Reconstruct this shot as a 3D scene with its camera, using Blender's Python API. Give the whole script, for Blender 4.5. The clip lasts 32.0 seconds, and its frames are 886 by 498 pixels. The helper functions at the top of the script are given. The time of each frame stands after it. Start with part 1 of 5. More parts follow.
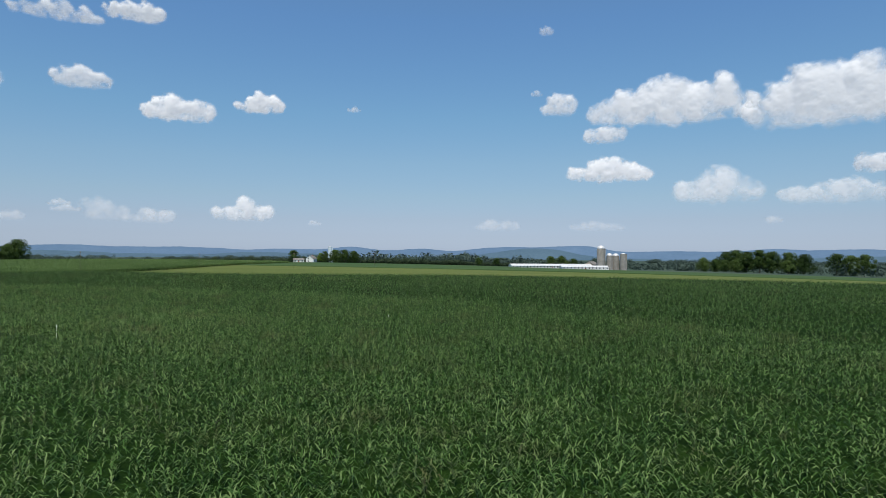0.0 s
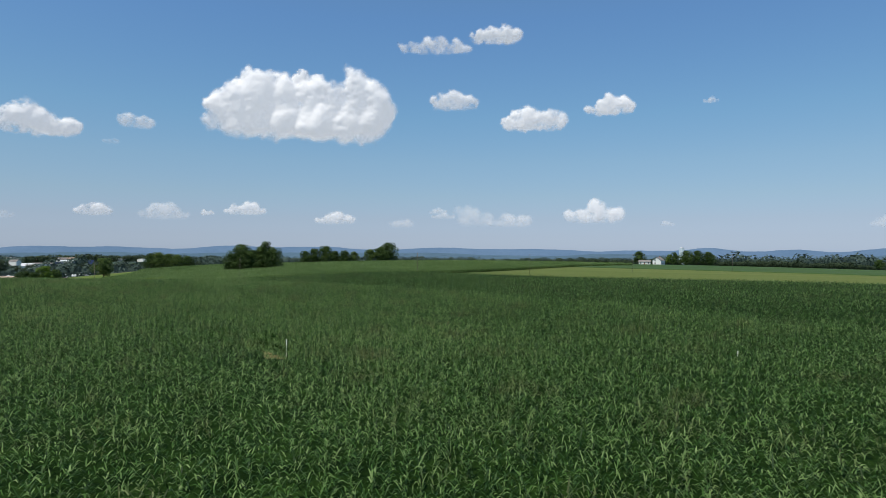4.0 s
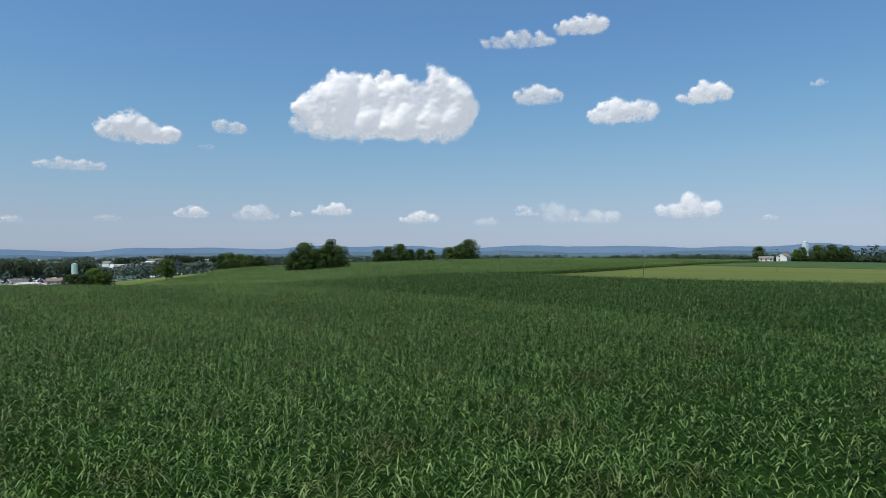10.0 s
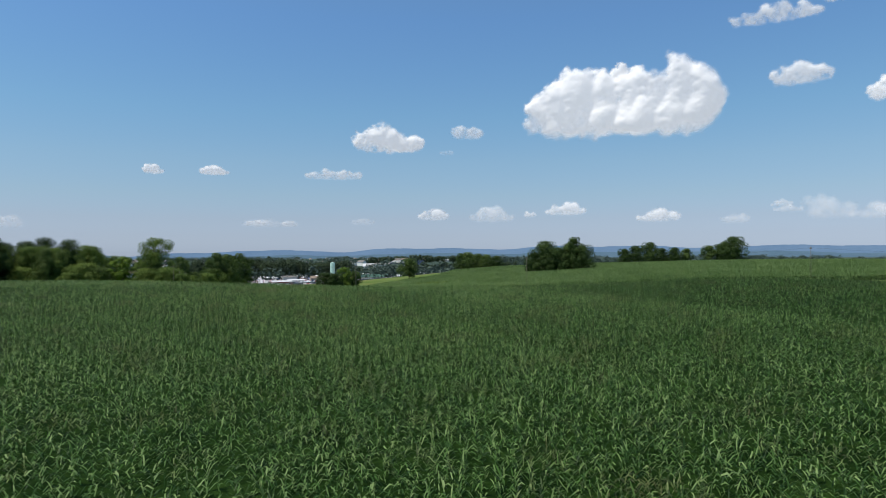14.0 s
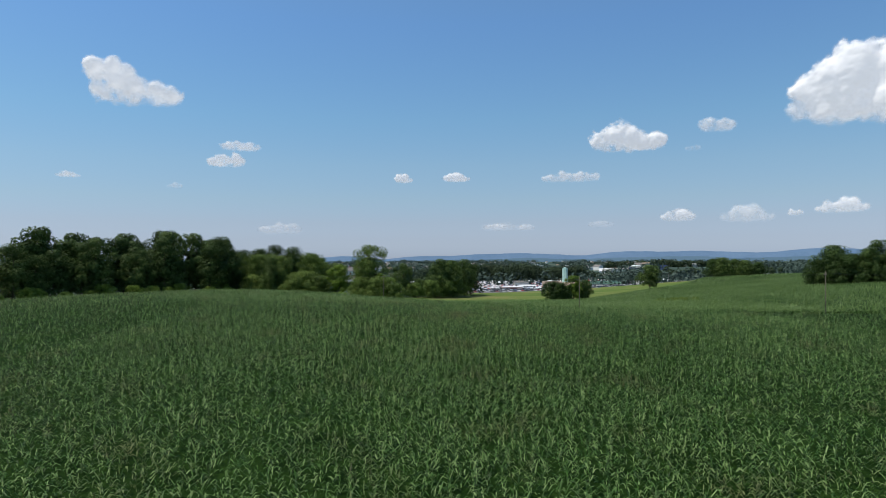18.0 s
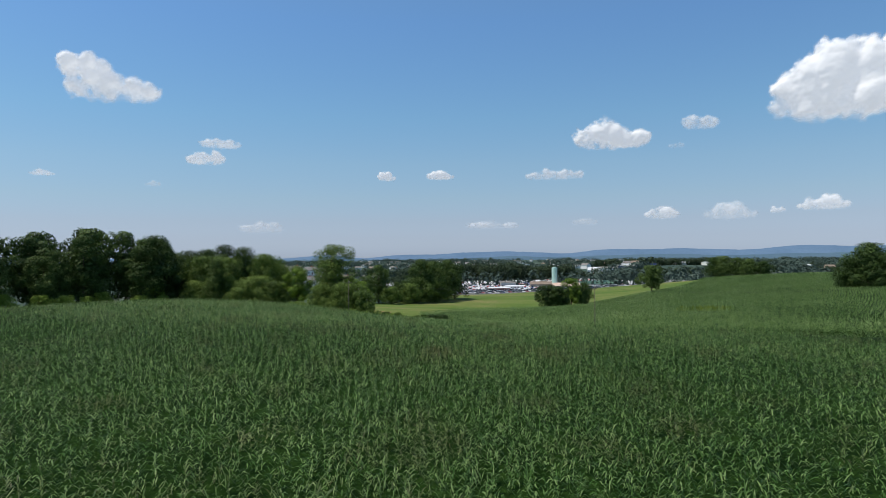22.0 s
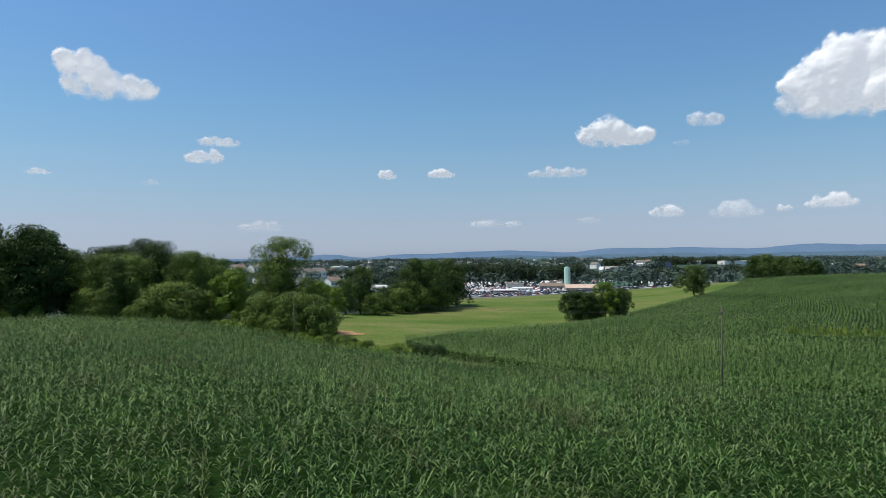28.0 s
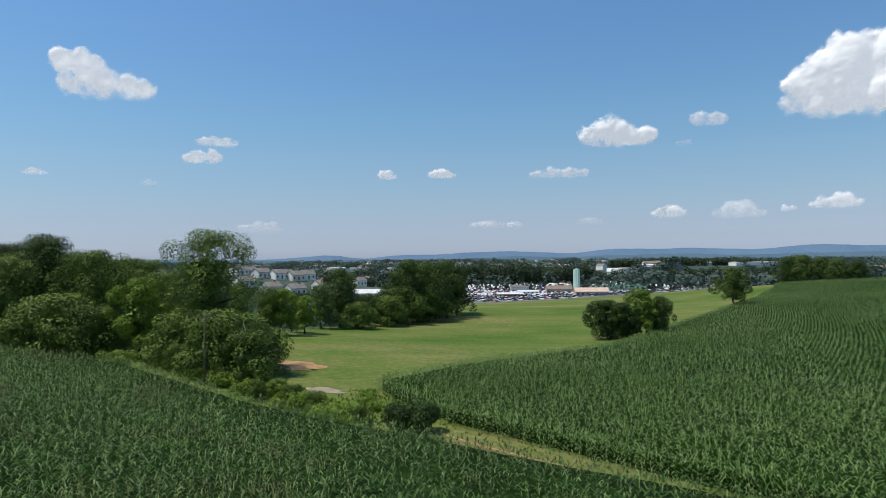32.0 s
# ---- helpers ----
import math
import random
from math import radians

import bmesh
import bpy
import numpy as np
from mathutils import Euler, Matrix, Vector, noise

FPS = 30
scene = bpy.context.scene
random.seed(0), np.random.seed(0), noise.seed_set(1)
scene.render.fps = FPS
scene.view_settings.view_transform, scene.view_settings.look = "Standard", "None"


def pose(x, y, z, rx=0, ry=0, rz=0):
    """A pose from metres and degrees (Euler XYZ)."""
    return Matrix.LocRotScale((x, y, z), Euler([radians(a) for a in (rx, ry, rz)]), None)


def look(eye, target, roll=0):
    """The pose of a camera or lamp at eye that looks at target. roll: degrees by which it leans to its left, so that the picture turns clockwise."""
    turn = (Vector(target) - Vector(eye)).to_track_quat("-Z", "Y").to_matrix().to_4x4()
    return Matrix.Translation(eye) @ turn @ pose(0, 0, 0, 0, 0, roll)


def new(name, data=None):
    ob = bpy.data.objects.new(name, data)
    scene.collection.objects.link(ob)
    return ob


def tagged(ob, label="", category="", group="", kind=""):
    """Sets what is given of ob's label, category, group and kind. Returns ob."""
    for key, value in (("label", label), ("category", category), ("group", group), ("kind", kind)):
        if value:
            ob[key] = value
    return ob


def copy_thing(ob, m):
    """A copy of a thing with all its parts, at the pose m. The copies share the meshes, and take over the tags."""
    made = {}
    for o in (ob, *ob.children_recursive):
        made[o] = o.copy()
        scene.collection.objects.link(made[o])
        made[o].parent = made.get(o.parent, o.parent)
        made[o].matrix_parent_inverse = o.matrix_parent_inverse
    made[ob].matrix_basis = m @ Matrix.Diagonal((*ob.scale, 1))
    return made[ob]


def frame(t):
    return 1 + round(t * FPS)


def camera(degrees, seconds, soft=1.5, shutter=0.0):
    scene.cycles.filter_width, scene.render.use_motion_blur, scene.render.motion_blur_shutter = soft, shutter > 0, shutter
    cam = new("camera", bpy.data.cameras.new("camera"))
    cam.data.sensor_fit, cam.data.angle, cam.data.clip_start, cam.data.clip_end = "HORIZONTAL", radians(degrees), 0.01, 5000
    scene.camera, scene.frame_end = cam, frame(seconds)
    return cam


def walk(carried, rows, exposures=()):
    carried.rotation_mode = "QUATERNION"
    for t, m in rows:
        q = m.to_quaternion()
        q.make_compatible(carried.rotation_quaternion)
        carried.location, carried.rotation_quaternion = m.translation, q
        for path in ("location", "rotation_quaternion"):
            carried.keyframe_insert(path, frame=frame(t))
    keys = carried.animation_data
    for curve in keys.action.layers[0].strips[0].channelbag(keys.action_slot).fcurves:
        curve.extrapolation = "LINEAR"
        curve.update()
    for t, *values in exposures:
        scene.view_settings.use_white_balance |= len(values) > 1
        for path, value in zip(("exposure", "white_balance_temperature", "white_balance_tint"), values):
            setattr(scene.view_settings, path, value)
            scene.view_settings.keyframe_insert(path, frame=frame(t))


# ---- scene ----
# ---------------------------------------------------------------- camera
cam = camera(69.43, 32.0, 0.7)
walk(cam, [
    (0.0, pose(0.00, 0.00, 12.00, 90.39, -0.47, -0.09)),
    (0.5, pose(0.05, 4.56, 11.90, 90.42, -0.39, -0.16)),
    (1.0, pose(0.14, 9.16, 11.80, 90.41, -0.31, -0.08)),
    (1.5, pose(0.23, 13.92, 11.72, 90.33, -0.31, -0.17)),
    (2.0, pose(0.41, 18.73, 11.65, 90.38, -0.23, -0.07)),
    (2.5, pose(0.60, 23.69, 11.60, 90.36, -0.15, 0.03)),
    (3.0, pose(0.68, 28.60, 11.56, 90.39, -0.07, -0.03)),
    (3.5, pose(-0.10, 33.01, 11.53, 90.37, -0.15, 10.03)),
    (4.0, pose(-1.53, 37.07, 11.50, 90.35, -0.33, 30.69)),
    (4.5, pose(-3.36, 40.95, 11.47, 90.37, -0.33, 32.66)),
    (6.5, pose(-13.92, 56.99, 11.35, 90.27, -0.09, 32.72)),
    (7.0, pose(-16.30, 61.03, 11.30, 90.23, -0.01, 32.77)),
    (7.5, pose(-18.79, 65.17, 11.25, 90.24, 0.07, 32.76)),
    (8.0, pose(-21.32, 69.36, 11.19, 90.24, 0.15, 32.80)),
    (8.5, pose(-23.76, 73.54, 11.12, 90.15, 0.23, 32.96)),
    (9.0, pose(-26.38, 77.66, 11.07, 90.17, 0.23, 32.86)),
    (9.5, pose(-29.13, 81.59, 11.00, 90.18, 0.31, 32.95)),
    (10.0, pose(-31.94, 84.78, 10.93, 90.20, 0.22, 38.23)),
    (10.5, pose(-34.86, 87.29, 10.85, 90.35, -0.07, 67.07)),
    (11.0, pose(-37.87, 89.18, 10.77, 90.35, -0.36, 89.07)),
    (11.5, pose(-41.00, 90.75, 10.69, 90.30, -0.44, 90.93)),
    (12.0, pose(-44.29, 92.45, 10.61, 90.40, -0.16, 73.69)),
    (12.5, pose(-47.85, 94.58, 10.52, 90.32, 0.11, 59.09)),
    (13.0, pose(-51.68, 97.07, 10.44, 90.32, 0.11, 58.78)),
    (13.5, pose(-55.62, 99.69, 10.40, 90.31, 0.19, 58.86)),
    (14.0, pose(-59.68, 102.31, 10.39, 90.31, 0.27, 58.88)),
    (14.5, pose(-63.89, 104.85, 10.46, 90.33, 0.27, 58.80)),
    (16.5, pose(-80.49, 115.19, 11.46, 90.24, 0.43, 59.01)),
    (17.0, pose(-84.55, 117.44, 11.76, 90.26, 0.42, 60.45)),
    (17.5, pose(-88.26, 119.03, 12.06, 90.47, 0.32, 71.54)),
    (18.0, pose(-91.88, 120.17, 12.36, 90.64, 0.22, 79.91)),
    (18.5, pose(-95.67, 121.14, 12.63, 90.62, 0.14, 80.77)),
    (19.0, pose(-99.81, 122.09, 12.87, 90.60, 0.23, 79.06)),
    (20.0, pose(-109.41, 124.07, 13.18, 90.54, 0.31, 78.48)),
    (20.5, pose(-114.18, 125.19, 13.25, 90.50, 0.35, 78.45)),
    (21.0, pose(-118.95, 126.31, 13.27, 90.47, 0.39, 78.50)),
    (21.5, pose(-123.83, 127.39, 13.26, 90.44, 0.43, 78.52)),
    (22.0, pose(-128.77, 128.48, 13.22, 90.49, 0.47, 78.49)),
    (22.5, pose(-133.80, 129.56, 13.16, 90.47, 0.47, 78.53)),
    (23.0, pose(-138.77, 130.62, 13.10, 90.46, 0.47, 78.51)),
    (23.5, pose(-143.66, 131.68, 13.07, 90.44, 0.47, 78.50)),
    (24.0, pose(-148.47, 132.74, 13.03, 90.44, 0.47, 78.50)),
    (24.5, pose(-153.33, 133.90, 12.99, 90.44, 0.51, 78.52)),
    (25.0, pose(-158.16, 135.08, 12.95, 90.42, 0.55, 78.60)),
    (27.5, pose(-182.63, 140.53, 12.62, 90.43, 0.55, 78.61)),
    (28.0, pose(-187.73, 141.69, 12.60, 90.43, 0.55, 78.64)),
    (28.5, pose(-192.70, 142.82, 12.58, 90.41, 0.55, 78.67)),
    (29.0, pose(-197.58, 143.94, 12.57, 90.44, 0.55, 78.64)),
    (29.5, pose(-202.59, 145.07, 12.54, 90.43, 0.55, 78.64)),
    (30.0, pose(-207.63, 146.24, 12.51, 90.45, 0.55, 78.69)),
    (30.5, pose(-212.72, 147.32, 12.48, 90.48, 0.55, 78.67)),
    (31.0, pose(-217.67, 148.41, 12.46, 90.46, 0.55, 78.66)),
    (32.0, pose(-227.45, 150.57, 12.48, 90.51, 0.55, 78.69)),
], [(0.0, -0.04), (9.5, -0.03), (11.0, 0.05), (32.0, 0.05)])

# ---------------------------------------------------------------- sky, sun, exposure
SUN_ELEVATION, SUN_AZIMUTH = 64.0, 188.0     # degrees; azimuth clockwise from +y
world = bpy.data.worlds.new("world")
scene.world = world
world.use_nodes = True
wn = world.node_tree.nodes
sky = wn.new("ShaderNodeTexSky")
sky.sky_type = 'NISHITA'
sky.sun_disc = False
sky.sun_elevation = radians(SUN_ELEVATION)
sky.sun_rotation = radians(SUN_AZIMUTH)
sky.altitude = 120
sky.air_density = 1.0
sky.dust_density = 0.35
sky.ozone_density = 3.0
background = wn["Background"]
background.inputs["Strength"].default_value = 0.12
geo = wn.new("ShaderNodeTexCoord")
sep = wn.new("ShaderNodeSeparateXYZ")
world.node_tree.links.new(geo.outputs["Generated"], sep.inputs[0])
tint = wn.new("ShaderNodeValToRGB")          # summer haze: greyer blue low down, deeper blue above
tint.color_ramp.elements[0].position, tint.color_ramp.elements[0].color = 0.005, (0.538, 0.669, 1.076, 1)
tint.color_ramp.elements[1].position, tint.color_ramp.elements[1].color = 0.5, (0.903, 1.075, 1.075, 1)
for height, shade in ((0.026, (0.555, 0.627, 0.926)), (0.052, (0.610, 0.639, 0.826)), (0.087, (0.668, 0.718, 0.804)), (0.139, (0.722, 0.816, 0.851)), (0.208, (0.714, 0.908, 0.943)), (0.276, (0.717, 0.941, 1.028)), (0.342, (0.730, 0.970, 1.103))):
    tint.color_ramp.elements.new(height).color = (*shade, 1)
world.node_tree.links.new(sep.outputs["Z"], tint.inputs[0])
mul = wn.new("ShaderNodeVectorMath")
mul.operation = 'MULTIPLY'
world.node_tree.links.new(sky.outputs[0], mul.inputs[0])
world.node_tree.links.new(tint.outputs[0], mul.inputs[1])
world.node_tree.links.new(mul.outputs[0], background.inputs["Color"])
sun_data = bpy.data.lights.new("sun", 'SUN')
sun_data.energy = 4.6
sun_data.angle = radians(0.5)
sun_data.color = (1.0, 0.93, 0.80)
sun_ob = new("sun", sun_data)
_e, _a = radians(SUN_ELEVATION), radians(SUN_AZIMUTH)
sun_ob.matrix_basis = look((0, 0, 300), (-math.sin(_a) * math.cos(_e) * 100, -math.cos(_a) * math.cos(_e) * 100,
                                         300 - math.sin(_e) * 100))
scene.view_settings.exposure = 0.0

# ---------------------------------------------------------------- materials


def base_material(name):
    m = bpy.data.materials.new(name)
    m.use_nodes = True
    nt = m.node_tree
    return m, nt, nt.nodes["Principled BSDF"]


def ramp_node(nt, stops):
    r = nt.nodes.new("ShaderNodeValToRGB")
    r.color_ramp.elements[0].position, r.color_ramp.elements[0].color = stops[0][0], (*stops[0][1], 1)
    r.color_ramp.elements[1].position, r.color_ramp.elements[1].color = stops[-1][0], (*stops[-1][1], 1)
    for p, c in stops[1:-1]:
        r.color_ramp.elements.new(p).color = (*c, 1)
    return r


def noise_node(nt, scale, detail=4.0, rough=0.6, coords="Object", stretch=None):
    t = nt.nodes.new("ShaderNodeNewGeometry") if coords == "Position" else nt.nodes.new("ShaderNodeTexCoord")
    out = t.outputs["Position"] if coords == "Position" else t.outputs[coords]
    if stretch:
        mp = nt.nodes.new("ShaderNodeMapping")
        mp.inputs["Rotation"].default_value = (0, 0, radians(stretch[0]))
        mp.inputs["Scale"].default_value = stretch[1]
        nt.links.new(out, mp.inputs["Vector"])
        out = mp.outputs[0]
    n = nt.nodes.new("ShaderNodeTexNoise")
    n.inputs["Scale"].default_value = scale
    n.inputs["Detail"].default_value = detail
    n.inputs["Roughness"].default_value = rough
    nt.links.new(out, n.inputs["Vector"])
    return n


def surface(name, dark, mid, light, big=0.05, fine=3.0, rough=0.8, bump=0.3, coords="Position", spec=0.08, metal=0.0,
            stretch=None, mix=0.5):
    """Two scales of variation between three tones, with a fine relief."""
    m, nt, p = base_material(name)
    a = noise_node(nt, big, 5, 0.6, coords, stretch)
    b = noise_node(nt, fine, 6, 0.65, coords)
    mx = nt.nodes.new("ShaderNodeMix")
    mx.inputs[0].default_value = mix
    nt.links.new(a.outputs["Fac"], mx.inputs[2])
    nt.links.new(b.outputs["Fac"], mx.inputs[3])
    r = ramp_node(nt, [(0.34, dark), (0.5, mid), (0.66, light)])
    nt.links.new(mx.outputs[0], r.inputs[0])
    nt.links.new(r.outputs[0], p.inputs["Base Color"])
    p.inputs["Roughness"].default_value = rough
    p.inputs["Specular IOR Level"].default_value = spec
    p.inputs["Metallic"].default_value = metal
    if bump:
        bn = nt.nodes.new("ShaderNodeBump")
        bn.inputs["Strength"].default_value = bump
        bn.inputs["Distance"].default_value = 0.1
        nt.links.new(b.outputs["Fac"], bn.inputs["Height"])
        nt.links.new(bn.outputs[0], p.inputs["Normal"])
    return m


def leaf_material(name, dark, mid, light, rough=0.5, spec=0.4, through_light=0.25, big=0.02, island=0.55, thing=0.0, dry=None):
    """Foliage: tone by leaf, by patch and by plant; a part of the light passes through."""
    m, nt, p = base_material(name)
    g = nt.nodes.new("ShaderNodeNewGeometry")
    n = noise_node(nt, big, 4, 0.6, "Position")
    val = nt.nodes.new("ShaderNodeMix")
    val.inputs[0].default_value = island
    nt.links.new(n.outputs["Fac"], val.inputs[2])
    nt.links.new(g.outputs["Random Per Island"], val.inputs[3])
    last = val.outputs[0]
    if thing:
        o = nt.nodes.new("ShaderNodeObjectInfo")
        v2 = nt.nodes.new("ShaderNodeMix")
        v2.inputs[0].default_value = thing
        nt.links.new(last, v2.inputs[2])
        nt.links.new(o.outputs["Random"], v2.inputs[3])
        last = v2.outputs[0]
    r = ramp_node(nt, [(0.2, dark), (0.5, mid), (0.85, light)])
    nt.links.new(last, r.inputs[0])
    tone = r.outputs[0]
    if dry:                                             # patches of withered brown plants
        patch = noise_node(nt, 0.16, 5, 0.65, "Position")
        cut = ramp_node(nt, [(0.52, (0, 0, 0)), (0.72, (0.75, 0.75, 0.75))])
        nt.links.new(patch.outputs["Fac"], cut.inputs[0])
        mx = nt.nodes.new("ShaderNodeMix")
        mx.data_type = 'RGBA'
        nt.links.new(cut.outputs[0], mx.inputs[0])
        nt.links.new(tone, mx.inputs[6])
        mx.inputs[7].default_value = (*dry, 1)
        tone = mx.outputs[2]
    nt.links.new(tone, p.inputs["Base Color"])
    p.inputs["Roughness"].default_value = rough
    p.inputs["Specular IOR Level"].default_value = spec
    t = nt.nodes.new("ShaderNodeBsdfTranslucent")
    nt.links.new(tone, t.inputs["Color"])
    ms = nt.nodes.new("ShaderNodeMixShader")
    ms.inputs[0].default_value = through_light
    nt.links.new(p.outputs[0], ms.inputs[1])
    nt.links.new(t.outputs[0], ms.inputs[2])
    nt.links.new(ms.outputs[0], nt.nodes["Material Output"].inputs["Surface"])
    return m


def paint(name, color, rough=0.5, metal=0.0, spec=0.4, vary=0.12):
    d = tuple(c * (1 - vary) for c in color)
    l = tuple(min(1, c * (1 + vary)) for c in color)
    return surface(name, d, color, l, 0.6, 9.0, rough, 0.05, "Object", spec, metal)


# Soil below the corn: the shade of the plants is mixed into its colour.
M_SOIL = surface("shade_darkened_soil", (0.012, 0.018, 0.007), (0.02, 0.03, 0.01), (0.035, 0.045, 0.016), 0.2, 4.0, 0.95, 0.6)
M_DIRT = surface("bare_dirt", (0.24, 0.14, 0.07), (0.34, 0.21, 0.11), (0.42, 0.29, 0.17), 0.5, 5.0, 0.95, 0.5)
M_GRAVEL = surface("pale_gravel", (0.2, 0.17, 0.13), (0.28, 0.24, 0.19), (0.38, 0.33, 0.27), 0.6, 8.0, 0.95, 0.5)
# Greens of the plain dulled to blue-grey; the haze sits in the colour.
M_PLAIN = surface("haze_tinted_farmland", (0.03, 0.052, 0.042), (0.045, 0.072, 0.055), (0.10, 0.115, 0.085), 0.005, 0.05, 0.95, 0.0, mix=0.3)
M_MEADOW = surface("mown_meadow", (0.036, 0.088, 0.012), (0.092, 0.134, 0.028), (0.21, 0.175, 0.085), 0.028, 0.9, 0.95, 0.6,
                   stretch=(-12, (1.2, 0.7, 1)), mix=0.42, spec=0.08)
M_HAY = surface("yellow_hay_field", (0.072, 0.10, 0.024), (0.10, 0.128, 0.034), (0.135, 0.15, 0.048), 0.02, 0.5, 0.9, 0.4,
                stretch=(8, (0.3, 2.0, 1)))
M_BEANS = surface("low_green_crop", (0.03, 0.062, 0.02), (0.046, 0.086, 0.027), (0.068, 0.11, 0.037), 0.02, 0.6, 0.85, 0.4,
                  stretch=(20, (0.3, 2.5, 1)))
# Near-black sheet among the corn: shade between plants is put into its colour.
M_CORN_SHADE = surface("corn_understorey", (0.004, 0.012, 0.002), (0.009, 0.024, 0.004), (0.022, 0.05, 0.009), 0.3, 3.0, 0.95, 0.8, spec=0.03)
# Palest leaf tones paint in glossy glints, the darkest the shaded gaps.
M_CORN = leaf_material("corn_leaf", (0.010, 0.036, 0.006), (0.054, 0.124, 0.023), (0.215, 0.305, 0.115), 0.55, 0.2, 0.22, 0.035, 0.62, dry=(0.10, 0.088, 0.038))
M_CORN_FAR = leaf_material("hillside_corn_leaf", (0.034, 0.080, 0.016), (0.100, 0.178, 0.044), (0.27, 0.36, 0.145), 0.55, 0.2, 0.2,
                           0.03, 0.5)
M_LEAF = leaf_material("tree_leaf", (0.026, 0.049, 0.009), (0.080, 0.130, 0.023), (0.18, 0.25, 0.056), 0.6, 0.12, 0.12, 0.3, 0.25, 0.3)
# Darker copy of tree_leaf: self-shading of dense crowns is put into the colour.
M_LEAF_DEEP = leaf_material("dark_tree_leaf", (0.014, 0.031, 0.007), (0.041, 0.075, 0.016), (0.105, 0.155, 0.038), 0.6, 0.12, 0.1, 0.3, 0.25, 0.35)
M_LEAF_LIGHT = leaf_material("light_tree_leaf", (0.065, 0.118, 0.015), (0.145, 0.225, 0.031), (0.24, 0.33, 0.065), 0.6, 0.12, 0.25, 0.3,
                             0.28, 0.25)
# Leaf of the far woods, paled and blued: distance haze painted in.
M_FARLEAF = leaf_material("haze_tinted_far_leaf", (0.042, 0.068, 0.058), (0.06, 0.09, 0.074), (0.085, 0.118, 0.098), 0.8, 0.1, 0.2, 0.01, 0.4)
# Dull dark green of the distant belts, with haze mixed into the tones.
M_HEDGE = leaf_material("haze_tinted_hedgerow_leaf", (0.026, 0.042, 0.024), (0.042, 0.064, 0.034), (0.066, 0.092, 0.046), 0.8, 0.1, 0.25, 0.08, 0.25)
M_BARK = surface("bark", (0.035, 0.028, 0.02), (0.07, 0.056, 0.042), (0.12, 0.10, 0.08), 1.0, 9.0, 0.95, 0.8, "Object")
M_PALE_BARK = surface("bare_pale_wood", (0.16, 0.14, 0.12), (0.25, 0.23, 0.2), (0.34, 0.31, 0.28), 1.0, 9.0, 0.95, 0.5, "Object")
M_POLE = surface("weathered_pole", (0.09, 0.08, 0.06), (0.14, 0.125, 0.1), (0.2, 0.18, 0.15), 0.8, 9.0, 0.9, 0.4, "Object")
M_WIRE = paint("wire", (0.05, 0.05, 0.05), 0.6)
M_WHITE = paint("white_paint", (0.78, 0.78, 0.75), 0.6)
M_SIDING = surface("pale_siding", (0.5, 0.48, 0.44), (0.62, 0.6, 0.55), (0.72, 0.7, 0.66), 0.3, 6.0, 0.7, 0.1, "Object")
M_TAN = surface("tan_siding", (0.32, 0.27, 0.21), (0.42, 0.36, 0.29), (0.5, 0.44, 0.36), 0.3, 6.0, 0.7, 0.1, "Object")
M_BRICKRED = surface("red_barn_wall", (0.22, 0.06, 0.045), (0.3, 0.09, 0.07), (0.36, 0.13, 0.1), 0.3, 6.0, 0.8, 0.1, "Object")
M_SHINGLE = surface("grey_shingle", (0.13, 0.12, 0.115), (0.2, 0.19, 0.18), (0.28, 0.26, 0.25), 0.5, 6.0, 0.9, 0.2, "Object")
M_BROWNROOF = surface("brown_shingle", (0.15, 0.115, 0.09), (0.22, 0.175, 0.14), (0.3, 0.25, 0.2), 0.5, 6.0, 0.9, 0.2, "Object")
M_GREENROOF = surface("green_metal_roof", (0.06, 0.13, 0.10), (0.085, 0.17, 0.13), (0.12, 0.21, 0.165), 0.3, 5.0, 0.5, 0.05, "Object")
M_PINKROOF = surface("pale_terracotta_roof", (0.42, 0.3, 0.24), (0.52, 0.39, 0.32), (0.6, 0.47, 0.4), 0.3, 5.0, 0.8, 0.05, "Object")
M_WHITEROOF = surface("white_metal_roof", (0.46, 0.47, 0.48), (0.58, 0.59, 0.60), (0.68, 0.68, 0.69), 0.3, 5.0, 0.45, 0.05, "Object")
M_CONCRETE = surface("silo_concrete", (0.2, 0.19, 0.175), (0.3, 0.285, 0.26), (0.4, 0.385, 0.36), 0.3, 3.0, 0.85, 0.2, "Object")
M_DOME = surface("galvanised_dome", (0.55, 0.56, 0.57), (0.68, 0.69, 0.7), (0.78, 0.78, 0.79), 0.5, 4.0, 0.45, 0.1, "Object", 0.5, 0.3)
M_TEAL = surface("pale_green_silo", (0.36, 0.56, 0.50), (0.44, 0.64, 0.57), (0.52, 0.7, 0.63), 0.25, 3.0, 0.6, 0.1, "Object")
M_PALEBLUE = surface("pale_blue_silo", (0.5, 0.6, 0.66), (0.6, 0.7, 0.75), (0.68, 0.76, 0.8), 0.25, 3.0, 0.6, 0.1, "Object")
M_ASPHALT = surface("parking_asphalt", (0.12, 0.12, 0.12), (0.17, 0.17, 0.17), (0.24, 0.235, 0.23), 0.03, 1.0, 0.9, 0.2)
M_GLASS = paint("dark_glass", (0.02, 0.025, 0.03), 0.1, 0.0, 0.6)
M_TYRE = paint("tyre_rubber", (0.02, 0.02, 0.02), 0.9)
M_SOLAR = paint("solar_panel", (0.02, 0.03, 0.07), 0.25, 0.0, 0.5)
M_POST = paint("white_marker_post", (0.75, 0.75, 0.74), 0.5)
